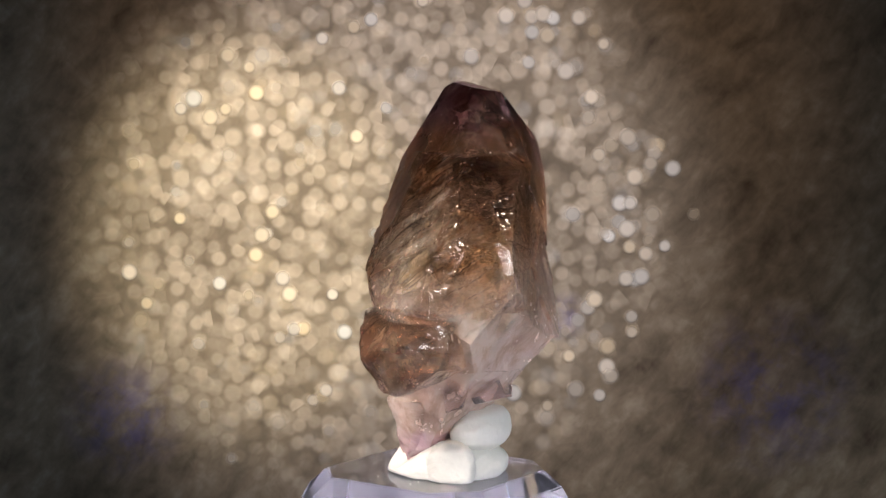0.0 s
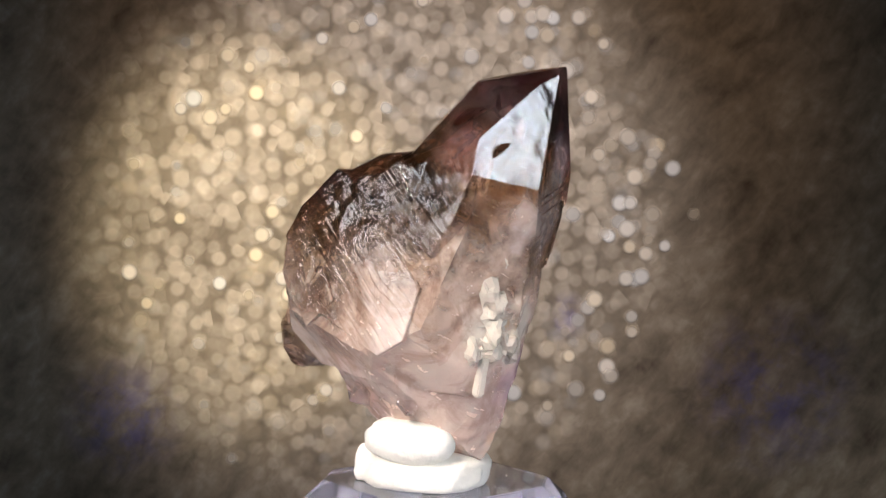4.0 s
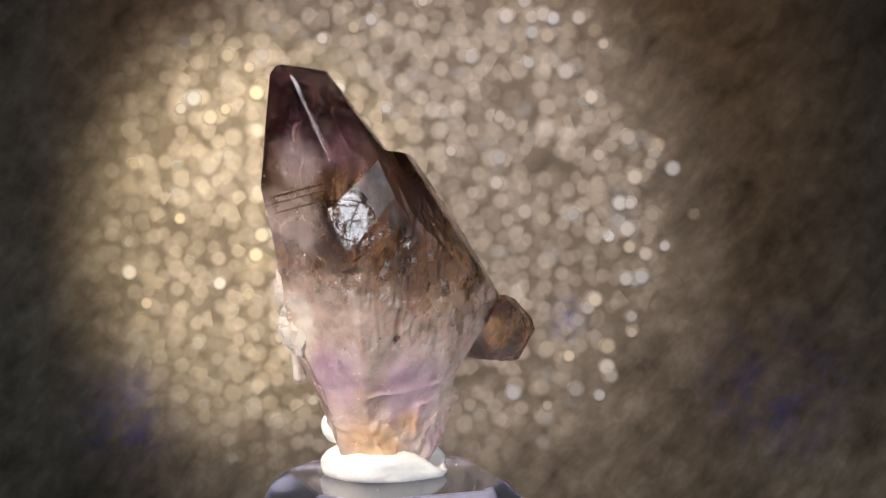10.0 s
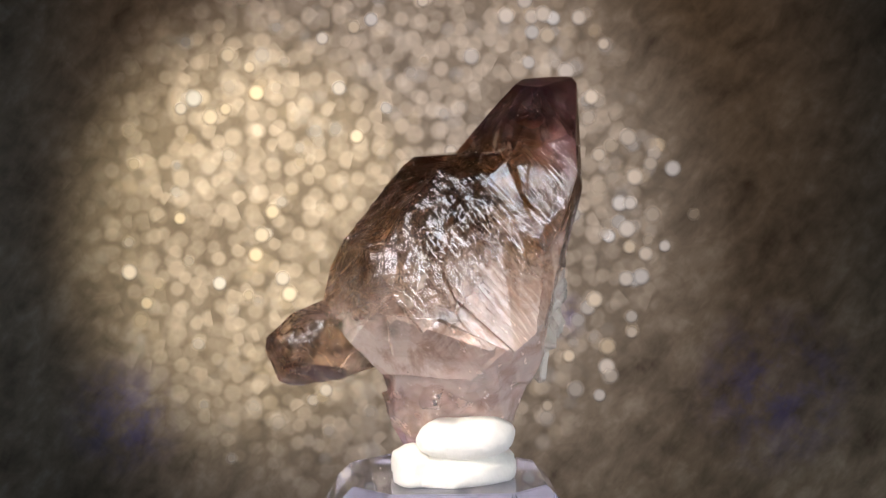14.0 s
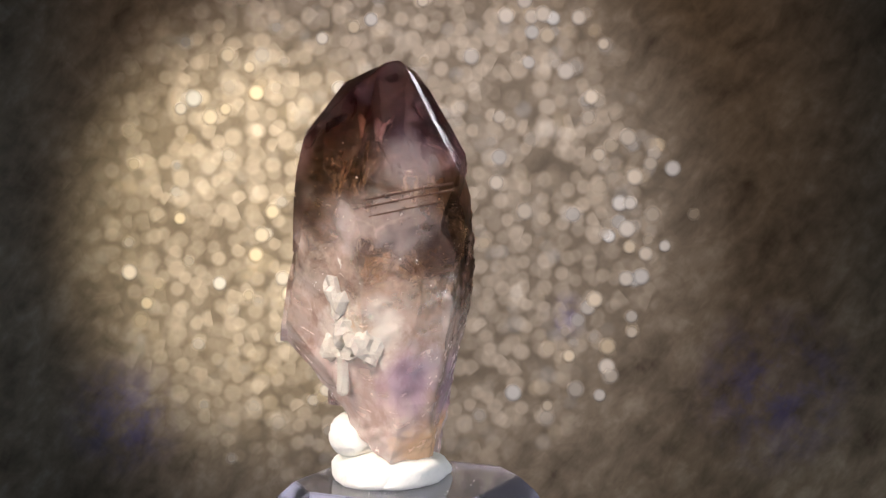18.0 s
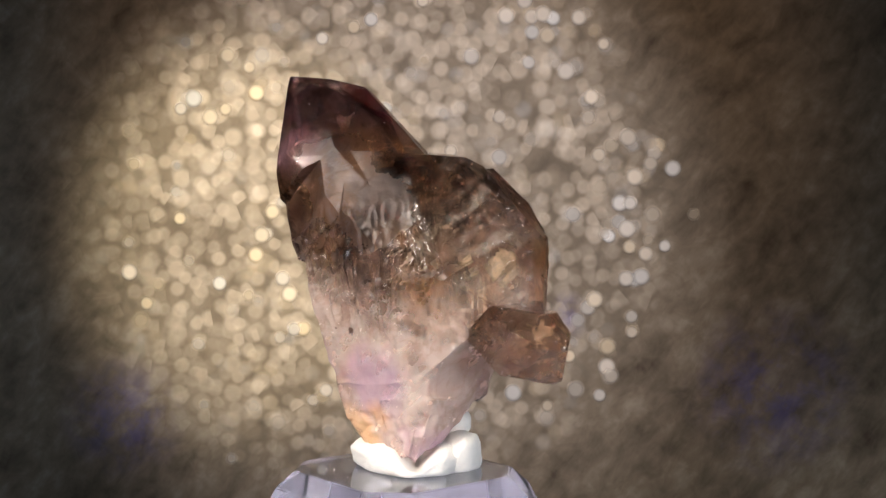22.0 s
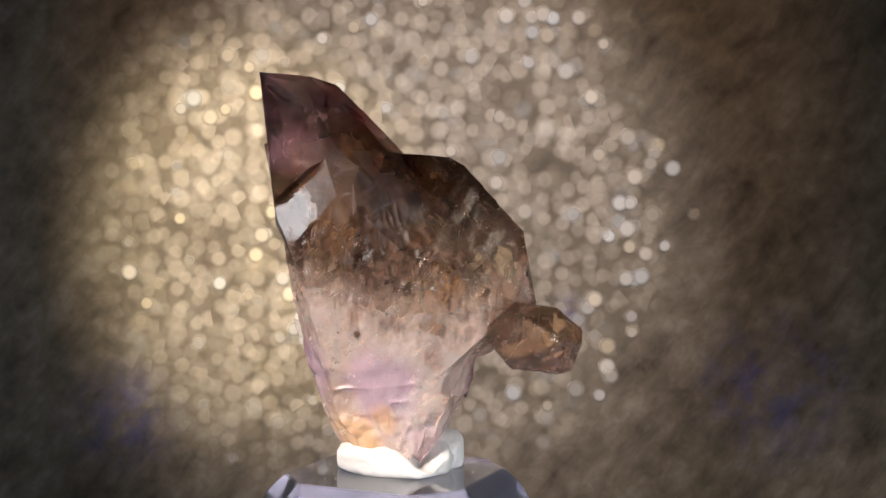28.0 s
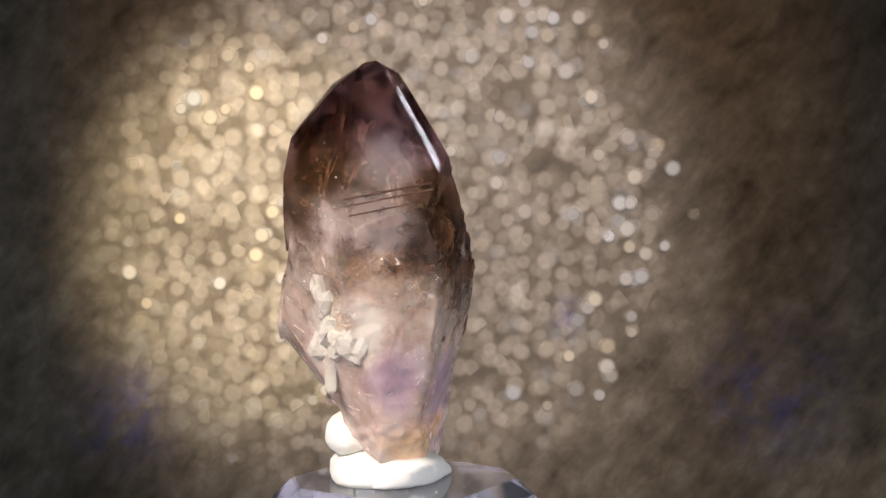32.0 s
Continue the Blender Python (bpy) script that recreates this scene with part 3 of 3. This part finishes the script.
        (-0.66, 0.34, 0.67, -31), (-0.31, 0.89, 0.35, 31), (0.05, -0.97, 0.24, 175), (0.83, 0.56, 0.09, 259)]
BODY = [(0.83, -0.52, -0.18, 277), (-0.05, -0.99, 0.1, 192), (0.8, 0.54, -0.27, 257), (0.04, 0.98, -0.17, 133), (-0.32, -0.82, -0.48, 316),
        (-0.45, 0.76, 0.48, -6), (0.29, -0.95, 0.13, 204), (-0.68, -0.31, 0.67, 72), (-0.91, -0.41, 0, 219), (-0.12, -0.1, -0.99, 378),
        (0.89, -0.45, -0.01, 275.5), (0.95, 0.24, -0.19, 262), (0.36, -0.65, 0.67, 190), (0.4, 0.86, 0.32, 100), (-0.68, 0.21, -0.7, 300),
        (0.5, -0.72, -0.48, 351), (-0.16, -0.48, 0.86, 72), (0.87, -0.27, -0.41, 336), (-0.89, 0.39, 0.24, 98), (0.14, -0.69, -0.71, 388),
        (0.05, -0.99, 0.16, 181), (-0.34, -0.31, 0.89, 47), (0.06, 0.99, -0.11, 117), (-0.64, 0.55, 0.54, -13), (-0.98, -0.06, 0.18, 158),
        (-0.57, -0.53, 0.63, 101), (-0.7, -0.7, 0.12, 221), (-0.07, -0, 1, 11), (-0.1, -0.63, 0.77, 96), (-0.68, -0.71, -0.18, 276),
        (-0.17, -0.94, 0.29, 173), (-0.72, 0.35, 0.59, 13)]
# cut away at the back under the head; facet tilted to flash at the camera
FACET_CUT = [(-0.28, -0.951, -0.134, -127), (0.616, -0.285, 0.734, 72), (0, 1, 0, 260), (0, -1, 0, 0), (1, 0, 0, 340), (-1, 0, 0, 0), (0, 0, -1, 260)]
SIDE = [(-0.4, 0.91, 0.09, 93), (0.22, -0.03, -0.97, 324), (-0.63, -0.21, 0.75, -36), (1, 0, 0, -100), (-0.16, 0.18, -0.97, 399),
        (-0.56, 0.55, 0.61, -35), (-0.88, -0.45, -0.17, 315), (-0.71, -0.66, 0.26, 156), (-0.58, 0.67, -0.47, 308), (0.06, -0.27, -0.96, 363),
        (0.68, 0.04, 0.73, -292), (-0.24, -0.965, 0.08, 141), (0.75, 0.14, -0.65, 116), (0.07, 0.98, -0.2, 82), (-0.13, -0.1, 0.99, -222),
        (-0.03, 0.71, -0.7, 263), (-0.21, -0.65, -0.73, 360), (-0.19, -0.94, -0.28, 234), (0.26, -0.26, -0.93, 317), (0.09, 0.11, -0.99, 349),
        (-0.69, -0.72, -0.1, 265), (-0.69, 0.64, 0.35, 78), (-0.2, -0.29, -0.94, 416), (-0.54, -0.64, -0.54, 371), (-0.09, 0.47, -0.88, 343)]
FOOT = [(-0.01, -0.74, -0.67, 375), (-0.88, 0.34, -0.34, 188), (0.87, -0.37, -0.33, 309), (-0.31, -0.71, -0.63, 346),
        (0.63, 0.53, -0.57, 368), (-0.39, 0.9, -0.19, 132), (-0.03, -0.32, -0.95, 489), (0.57, -0.74, -0.36, 304), (0, 0, 1, -250),
        (-0.95, 0.03, -0.32, 201), (-0.04, -0.97, 0.25, 144), (0.92, 0.39, -0.05, 221), (0.07, 0.98, -0.2, 139), (0.82, 0.57, -0.12, 227),
        (0.74, 0.43, -0.52, 362)]


# at the back the body runs straight down into the foot
BODY += [(0.07, 0.98, -0.2, 139.4), (0.74, 0.43, -0.52, 362.4), (0.82, 0.57, -0.12, 227.4), (-0.39, 0.9, -0.19, 132.4)]
# the foot grows out of the body: above its waist it stays just within the body's faces
FOOT += [(x, y, z, d - 0.3) for x, y, z, d in BODY if z > -0.4]


def smooth_step(a, b, v):
    k = min(1.0, max(0.0, (v - a) / (b - a)))
    return k * k * (3 - 2 * k)


def weathered(me, limit=4.6, carve=1.0):
    """Cut the faces into small ones and give them growth steps, striae and etched hollows."""
    bm = bmesh.new()
    bm.from_mesh(me)
    for _ in range(9):
        bmesh.ops.triangulate(bm, faces=[f for f in bm.faces if len(f.verts) > 3])
        long = [e for e in bm.edges if e.calc_length() > limit * U]
        if not long:
            break
        bmesh.ops.subdivide_edges(bm, edges=long, cuts=1)
        bmesh.ops.triangulate(bm, faces=[f for f in bm.faces if len(f.verts) > 3])
    bmesh.ops.recalc_face_normals(bm, faces=bm.faces)
    bm.normal_update()
    moves = []
    for v in bm.verts:
        x, y, z = v.co.x / U, v.co.y / U, v.co.z / U - 557
        nx, ny, nz = v.normal
        q = Vector((x, y, z))
        ragged = noise.noise(q / 40) + 0.6 * noise.noise(q / 17)
        foot = smooth_step(-300, -400, z)
        on_cut = abs(0.28 * x + 0.951 * y + 0.134 * z - 127) < 1.5 and x > 150
        etched = 0.0 if on_cut else smooth_step(0.5, 0.8, ny) * smooth_step(-40, -130, z)
        steps = smooth_step(0.5, 0.85, -ny) * smooth_step(-10, -40, z) * smooth_step(-345, -315, z) * smooth_step(-150, -110, x) * smooth_step(215, 175, x)
        shell = smooth_step(0.3, 0.6, -nx) * smooth_step(30, -40, z) * (1 - foot)
        front = smooth_step(0.6, 0.85, nx) * smooth_step(-60, -140, z)
        down = 0.2 * ragged + 0.9 * noise.noise(q / 55) + 0.3 * noise.noise(q / 21 + Vector((7, 1, 0)))
        down += foot * 5 * ragged
        near = noise.voronoi(q / 26)[0]
        cell = (near[1] - near[0]) * 1.4
        down += (foot * 0.6 + 0.7 * etched + front * 0.5 + 0.4 * shell) * 2.4 * (0.6 - cell)
        tall = Vector((x / 16, y / 16, z / 75))
        down += etched * 4.2 * (abs(noise.noise(tall)) * 2 + ragged * 0.8)
        u = (0.74 * x + 0.67 * z) + 10 * noise.noise(q / 60)
        saw = (u / 12) % 1.0
        down += steps * 1.25 * saw * (0.6 + noise.noise(Vector((0, 0, math.floor(u / 12) * 3.7))))
        w = (0.55 * y + 0.83 * z) + 9 * noise.noise(q / 50)
        down += shell * (1.8 * ((w / 24) % 1.0) + 0.8 * ragged)
        down += front * 3.5 * ragged
        facet = smooth_step(0.7, 0.85, ny) * smooth_step(140, 160, x) * smooth_step(275, 255, x) * smooth_step(-180, -160, z) * smooth_step(20, 0, z)
        down += facet * 0.7 * (((z - 0.25 * x + 6 * noise.noise(q / 30)) / 11) % 1.0)
        moves.append(v.normal * -max(-2.0, down * carve) * U)
    for v, d in zip(bm.verts, moves):
        v.co += d
    bmesh.ops.smooth_vert(bm, verts=bm.verts, factor=0.3, use_axis_x=True, use_axis_y=True, use_axis_z=True)
    brim = [v for v in bm.verts if (v.co.x > 90 * U or v.co.y > 0) and -445 < v.co.z / U - 557 < -315]
    for _ in range(24):
        bmesh.ops.smooth_vert(bm, verts=brim, factor=0.5, use_axis_x=True, use_axis_y=True, use_axis_z=True)
    for f in bm.faces:
        f.smooth = True
    bm.to_mesh(me)
    bm.free()
    me.set_sharp_from_angle(angle=radians(16))
    return me


def veil(x, y, z, nx, ny, nz, wide, tall, seed, wave=1.0):
    """A wavy ragged sheet inside the stone."""
    bm = bmesh.new()
    bmesh.ops.create_grid(bm, x_segments=16, y_segments=16, size=1)
    turn = Vector((nx, ny, nz)).to_track_quat("Z", "Y")
    gone = []
    layer = bm.loops.layers.uv.new("UVMap")
    spread = {}
    for v in bm.verts:
        p = v.co.copy()
        ragged = 0.8 + 0.45 * noise.noise(p * 1.7 + Vector((seed, 0, 3)))
        cut = p.length > ragged
        spread[v] = (p.x / ragged, p.y / ragged)
        p.z = wave * 0.14 * noise.noise(p * 1.5 + Vector((0, seed, 0))) + wave * 0.05 * noise.noise(p * 5 + Vector((0, seed, 0)))
        p = turn @ Vector((p.x * wide, p.y * tall, p.z * (wide + tall)))
        at = (x + p.x, y + p.y, z + p.z)
        if cut or not any(all(a * at[0] + b * at[1] + c * at[2] < d - 7 for a, b, c, d in form) for form in (BODY, HEAD, FOOT, SIDE)):
            gone.append(v)
        v.co = Vector((at[0] * U, at[1] * U, (at[2] + 557) * U))
    for f in bm.faces:
        for loop in f.loops:
            loop[layer].uv = spread[loop.vert]
    bmesh.ops.delete(bm, geom=gone, context="VERTS")
    return bm


def growth_plane(x, y, z, axis, size, seed):
    """A flat ragged-sided plate inside the stone, or nothing where it would stick out."""
    rng = random.Random(900 + seed)
    turn = Vector(axis).to_track_quat("Z", "Y")
    sides = rng.randint(4, 6)
    ring = []
    for i in range(sides):
        a = 2 * math.pi * (i + rng.uniform(-0.3, 0.3)) / sides
        reach = rng.uniform(0.7, 1.0)
        ring.append((Vector((math.cos(a) * reach, math.sin(a) * reach * 0.7, 0)), (math.cos(a), math.sin(a))))
    spots = [Vector((x, y, z)) + turn @ (p * size) for p, _ in ring]
    if not all(any(all(a * q.x + b * q.y + c * q.z < d - 5 for a, b, c, d in form) for form in (BODY, HEAD, FOOT)) for q in spots):
        return None
    bm = bmesh.new()
    layer = bm.loops.layers.uv.new("UVMap")
    mid = bm.verts.new((x * U, y * U, (z + 557) * U))
    rim = [bm.verts.new((q.x * U, q.y * U, (q.z + 557) * U)) for q in spots]
    for i in range(sides):
        j = (i + 1) % sides
        f = bm.faces.new((mid, rim[i], rim[j]))
        for loop, uv in zip(f.loops, ((0, 0), ring[i][1], ring[j][1])):
            loop[layer].uv = uv
    return bm


def rod(foot, top, r0, r1, sides=6, turn=10):
    """A small six-sided crystal from foot to top with a blunt point at its foot."""
    a, b = Vector(foot), Vector(top)
    axis = (b - a).normalized()
    q = axis.to_track_quat("Z", "Y")
    bm = bmesh.new()
    rings = []
    for along, r in ((0.0, 0.35 * r0), (0.1, r0), (0.55, 0.95 * r0), (1.0, r1)):
        mid = a.lerp(b, along)
        rings.append([bm.verts.new((mid + q @ Vector((r * math.cos(t), r * math.sin(t), 0)) + Vector((0, 0, 557))) * U)
                      for t in (radians(turn + 360 * k / sides) for k in range(sides))])
    for lo, hi in zip(rings, rings[1:]):
        for k in range(sides):
            bm.faces.new((lo[k], lo[(k + 1) % sides], hi[(k + 1) % sides], hi[k]))
    bm.faces.new(rings[0]), bm.faces.new(rings[-1])
    bmesh.ops.bevel(bm, geom=bm.edges[:], offset=1.5 * U, segments=2, affect="EDGES")
    return bm


def block(x, y, z, r, seed, soften=1.2):
    """A small broken block with sharp corners."""
    rng = random.Random(seed)
    bm = bmesh.new()
    for _ in range(14):
        d = Vector((rng.gauss(0, 1), rng.gauss(0, 1), rng.gauss(0, 1))).normalized() * r * rng.uniform(0.75, 1.15)
        bm.verts.new(((x + 0.6 * d.x) * U, (y + d.y) * U, (z + 557 + 1.3 * d.z) * U))
    bmesh.ops.convex_hull(bm, input=bm.verts)
    bmesh.ops.delete(bm, geom=[v for v in bm.verts if not v.link_faces], context="VERTS")
    if soften:
        bmesh.ops.bevel(bm, geom=bm.edges[:], offset=soften * U, segments=1, affect="EDGES")
    return bm


# terraces on the front face: corners aside and up, and how far each stands proud
TERRACES = [(((-142, -131), (-33, -151), (29, -134), (18, -41), (-37, -13), (-110, -77)), 3.5),
            (((-144, -185), (-126, -221), (-79, -278), (-22, -230), (-45, -179)), 5.0),
            (((-45, -179), (-22, -225), (78, -315), (122, -287), (142, -203), (62, -107), (8, -143)), 7.0),
            (((23, -41), (82, 1), (206, -56), (169, -99), (151, -117), (125, -103)), 4.0)]


def root():
    """The pointed end of the foot, which comes down in front of the putty."""
    bm = bmesh.new()
    for x, y, z in ((-4, 24, -538), (56, 36, -485), (-50, 0, -476), (20, -60, -500), (50, 66, -420), (-62, 46, -410), (-70, -20, -420), (60, -40, -420)):
        bm.verts.new((x * U, y * U, (z + 557) * U))
    bmesh.ops.convex_hull(bm, input=bm.verts)
    return bm


def terrace(corners, proud):
    """A slab on the front face, sunk into the body."""
    bm = bmesh.new()
    rows = []
    for out, grow in ((-40, 1.0), (proud - 1.5, 1.0), (proud, 0.985)):
        mx, mz = sum(p[0] for p in corners) / len(corners), sum(p[1] for p in corners) / len(corners)
        row = []
        for x, z in corners:
            x, z = mx + (x - mx) * grow, mz + (z - mz) * grow
            y = -min((192 + 0.05 * x - 0.1 * z) / 0.99, (181 - 0.05 * x - 0.16 * z) / 0.99, (204 - 0.29 * x - 0.13 * z) / 0.95)
            row.append(bm.verts.new((x * U, (y - out) * U, (z + 557) * U)))
        rows.append(row)
    for low, high in zip(rows, rows[1:]):
        for k in range(len(corners)):
            j = (k + 1) % len(corners)
            bm.faces.new((low[k], low[j], high[j], high[k]))
    bm.faces.new(rows[0]), bm.faces.new(rows[-1])
    bmesh.ops.triangulate(bm, faces=bm.faces)
    bmesh.ops.recalc_face_normals(bm, faces=bm.faces)
    return bm


def crystal():
    thing = new("quartz_crystal")
    thing.location.z = TOP
    forms = [crystal_form(f, 0) for f in (BODY, HEAD, FOOT)] + [root()] + [terrace(*t) for t in TERRACES]
    part("main_crystal", weathered(united("main_crystal", forms, QUARTZ, [crystal_form(FACET_CUT, 0)])), None, thing)
    part("side_crystal", weathered(united("side_crystal", [crystal_form(SIDE, 0)], BROWN), 4.0, 0.7), None, thing, "small brown side crystal")
    part("finger_crystal", rod((187, -103, -390), (197, -99, -322), 11.5, 12), CRUST, thing, "small clear white finger crystal")
    for k, (x, y, z, a, b, c) in enumerate(((203, -98, -228, 32, 30, 40), (198, -88, -270, 36, 34, 34), (180, -108, -302, 28, 26, 28), (208, -66, -302, 30, 32, 34), (228, -84, -160, 16, 18, 24))):
        part("crust_crystal", lump(x, y, z, a, b, c, 20.0 + k, 0.55, 3), CRUST, thing, "milky white crust crystal")
    for x, y, z, r in ((46, -152, -345, 36), (-32, -126, -375, 44), (4, -160, -338, 28), (70, -120, -396, 40), (-70, -86, -388, 36)):
        part("foot_crystal", block(x, y, z, r, int(300 + x), 1.0), ROSE, thing, "pale rose crystal grown on the foot")
    dice = random.Random(11)
    for k in range(90):
        axis = dice.choice(((0.86, -0.51, 0.08), (0.05, -0.98, 0.17), (-0.91, -0.41, 0.0), (-0.72, 0.35, 0.59), (0.04, 0.98, -0.17), (-0.1, -0.63, 0.77), (0.3, -0.5, -0.8)))
        x, y, z = dice.uniform(-130, 260), dice.uniform(-170, 80), dice.uniform(-380, 120)
        bm = growth_plane(x, y, z, axis, dice.uniform(26, 78), k)
        if bm:
            part("growth_plane", bm, PLANE, thing, "thin cream growth plane inside the stone")
    for k, (x, y, z, nx, ny, nz, a, b) in enumerate(((-40, -120, -40, -0.5, -0.4, 0.75, 90, 70), (30, -130, -60, 0.0, -0.8, 0.6, 70, 60), (90, -60, -30, -0.3, 0.2, 0.9, 90, 60),
                                                     (200, -60, 90, 0.6, -0.6, 0.5, 60, 60), (230, 20, 90, 0.3, 0.8, 0.4, 60, 60), (190, 30, 30, -0.4, 0.8, 0.4, 70, 60),
                                                     (170, -90, 60, -0.4, -0.7, 0.6, 60, 60), (60, 60, -110, 0.0, 0.95, 0.2, 100, 60), (120, 70, -170, 0.3, 0.9, 0.1, 80, 80),
                                                     (20, 40, -190, -0.3, 0.9, 0.2, 90, 60), (-60, -20, -100, -0.7, 0.4, 0.6, 70, 60), (-120, -60, -200, -0.9, -0.2, 0.3, 60, 60),
                                                     (-20, -150, -120, -0.2, -0.95, 0.2, 80, 50), (120, -120, -60, 0.2, -0.8, 0.5, 60, 50), (-100, 20, -200, -0.5, 0.8, 0.2, 60, 50), (60, -40, -80, 0.2, 0.1, 0.95, 110, 80))):
        part("smoky_veil", veil(x, y, z, nx, ny, nz, a, b, 300 + k * 2.3), HAZE, thing, "dark brown smoky veil inside the stone", smooth=True)
    for x, y, z, wide, tall, k in ((-90, -8, -135, 62, 84, 1.0), (-62, -2, -100, 50, 60, 4.0), (-142, -45, -190, 44, 60, 7.0)):
        part("shell_fracture", veil(x, y, z, -0.76, 0.42, 0.50, wide, tall, k, 0.9), SHELL, thing, "rippled cream shell-like fracture", smooth=True)
    for k, (x, y, z, nx, ny, nz, a, b) in enumerate(((-110, -30, -110, -0.8, 0.1, 0.6, 60, 80), (-60, 10, -60, -0.6, 0.5, 0.5, 70, 40),
                                                     (60, -120, -170, 0.2, -0.8, 0.5, 100, 50), (120, -110, -230, 0.3, -0.8, 0.4, 90, 40),
                                                     (180, -40, -100, 0.9, -0.2, 0.3, 60, 70), (190, 10, -30, 0.7, 0.5, 0.3, 70, 40),
                                                     (40, 50, -200, 0.1, 0.9, 0.3, 110, 60), (100, 60, -300, 0.3, 0.8, -0.3, 90, 60),
                                                     (200, -30, 60, 0.8, -0.2, 0.5, 40, 60), (10, -20, -420, 0.4, -0.6, 0.5, 60, 70),
                                                     (90, -20, -440, 0.1, -0.9, 0.3, 60, 60), (-40, -90, -300, -0.5, -0.6, 0.4, 80, 60),
                                                     (-100, 0, -230, -0.7, 0.5, 0.2, 60, 70), (150, -80, -20, 0.4, -0.8, 0.3, 70, 50), (-255, -40, -315, -0.7, -0.5, 0.5, 40, 50), (-230, -10, -290, -0.3, 0.8, 0.5, 50, 40), (-260, -60, -340, 0.2, -0.9, 0.3, 40, 40))):
        part("fracture_veil", veil(x, y, z, nx, ny, nz, a, b, k * 3.1), VEIL, thing, "cream healed fracture inside the stone", smooth=True)
    for k in range(90):
        x, y, z = dice.uniform(-110, 220), dice.uniform(-150, 80), dice.uniform(-400, 0)
        size = 1.2 + 2.2 * dice.random() ** 3
        if all(a * x + b * y + c * z < d - 8 for a, b, c, d in BODY):
            part("bright_speck", block(x, y, z, size, 100 + k, 0.0), SPECK, thing)
    skin = bpy.data.meshes["main_crystal"].vertices
    for k in range(120):
        spot_at = skin[dice.randrange(len(skin))].co
        if spot_at.z > 80 * U:
            part("surface_chip", block(spot_at.x / U, spot_at.y / U, spot_at.z / U - 557, 0.6 + 1.3 * dice.random() ** 3, 400 + k, 0.0), SPECK, thing)
    for k in range(16):
        x, y, z = dice.uniform(-60, 180), dice.uniform(-120, 60), dice.uniform(-360, -20)
        part("fracture_veil", veil(x, y, z, dice.gauss(0, 1), dice.gauss(0, 1), dice.gauss(0.3, 0.6), dice.uniform(20, 45), dice.uniform(12, 30), 50.0 + k), VEIL, thing, "cream healed fracture inside the stone", smooth=True)
    for k in range(44):
        a = dice.uniform(0, 2 * math.pi)
        n = Vector((math.cos(a), math.sin(a), dice.gauss(0.32, 0.16))).normalized()
        reach = min((d - m.dot(Vector((60, -40, 0)))) / m.dot(n) for m, d in ((Vector(f[:3]), f[3]) for f in BODY) if m.dot(n) > 0.2)
        z = dice.uniform(-330, -30)
        p = Vector((60, -40, z)) + Vector((n.x, n.y, 0)) * dice.uniform(0.25, 0.8) * min(reach, 190)
        part("open_fracture", veil(p.x, p.y, p.z, n.x, n.y, n.z, dice.uniform(10, 34), dice.uniform(8, 22), 90.0 + k, 0.25), FLASH, thing, "bright open fracture inside the stone", smooth=True)
    for k in range(12):
        part("open_fracture", veil(dice.uniform(-290, -190), dice.uniform(-80, 20), dice.uniform(-370, -280), dice.gauss(0, 1), dice.gauss(0, 1), 0.5, dice.uniform(10, 26), dice.uniform(6, 16), 160.0 + k, 0.4), FLASH, thing, "bright open fracture inside the stone", smooth=True)
    for y0, y1, z0, z1, r in ((-52, 88, -62, -34, 2.0), (-50, 90, -73, -44, 1.6), (-44, 60, -88, -66, 1.2)):
        face = [min((264 - 0.22 * y + 0.11 * z) / 0.97, (271 - 0.26 * y + 0.34 * z) / 0.9, (277 + 0.51 * y - 0.08 * z) / 0.86, (259 - 0.56 * y - 0.09 * z) / 0.83) - 0.5 for y, z in ((y0, z0), (y1, z1))]
        part("growth_line", rod((face[0], y0, z0), (face[1], y1, z1), r, r), SMOKE, thing, "thin dark growth line")
    for k in range(60):
        x, z = dice.uniform(-20, 190), dice.uniform(-320, -110)
        y = min((133 + 0.17 * z - 0.04 * x) / 0.98, (257 + 0.27 * z - 0.8 * x) / 0.54) - dice.uniform(5, 14)
        size = 3 + 7 * dice.random() ** 2
        if any(a * x + b * y + c * z > d - 6 for a, b, c, d in BODY):
            continue
        part("dark_inclusion", lump(x, y, z, size * dice.uniform(0.6, 1.5), 3, size * dice.uniform(0.6, 2.0), k, 0.9), SMOKE, thing, "dark brown inclusion", smooth=True)
    part("dark_inclusion", lump(35, 72, -285, 26, 4, 8, 40.0, 0.6), SMOKE, thing, "dark brown inclusion", smooth=True)
    return tagged(thing, "smoky violet and brown quartz sceptre crystal standing in putty", "crystal")


# ---- what turns ----
def motions():
    for thing in TURNING:
        z = thing.location.z
        walk(thing, [(t, pose(0, 0, z, 0, 0, a)) for t, a in TURNS])


TURNING = [display_base(), putty(), crystal()]
motions()
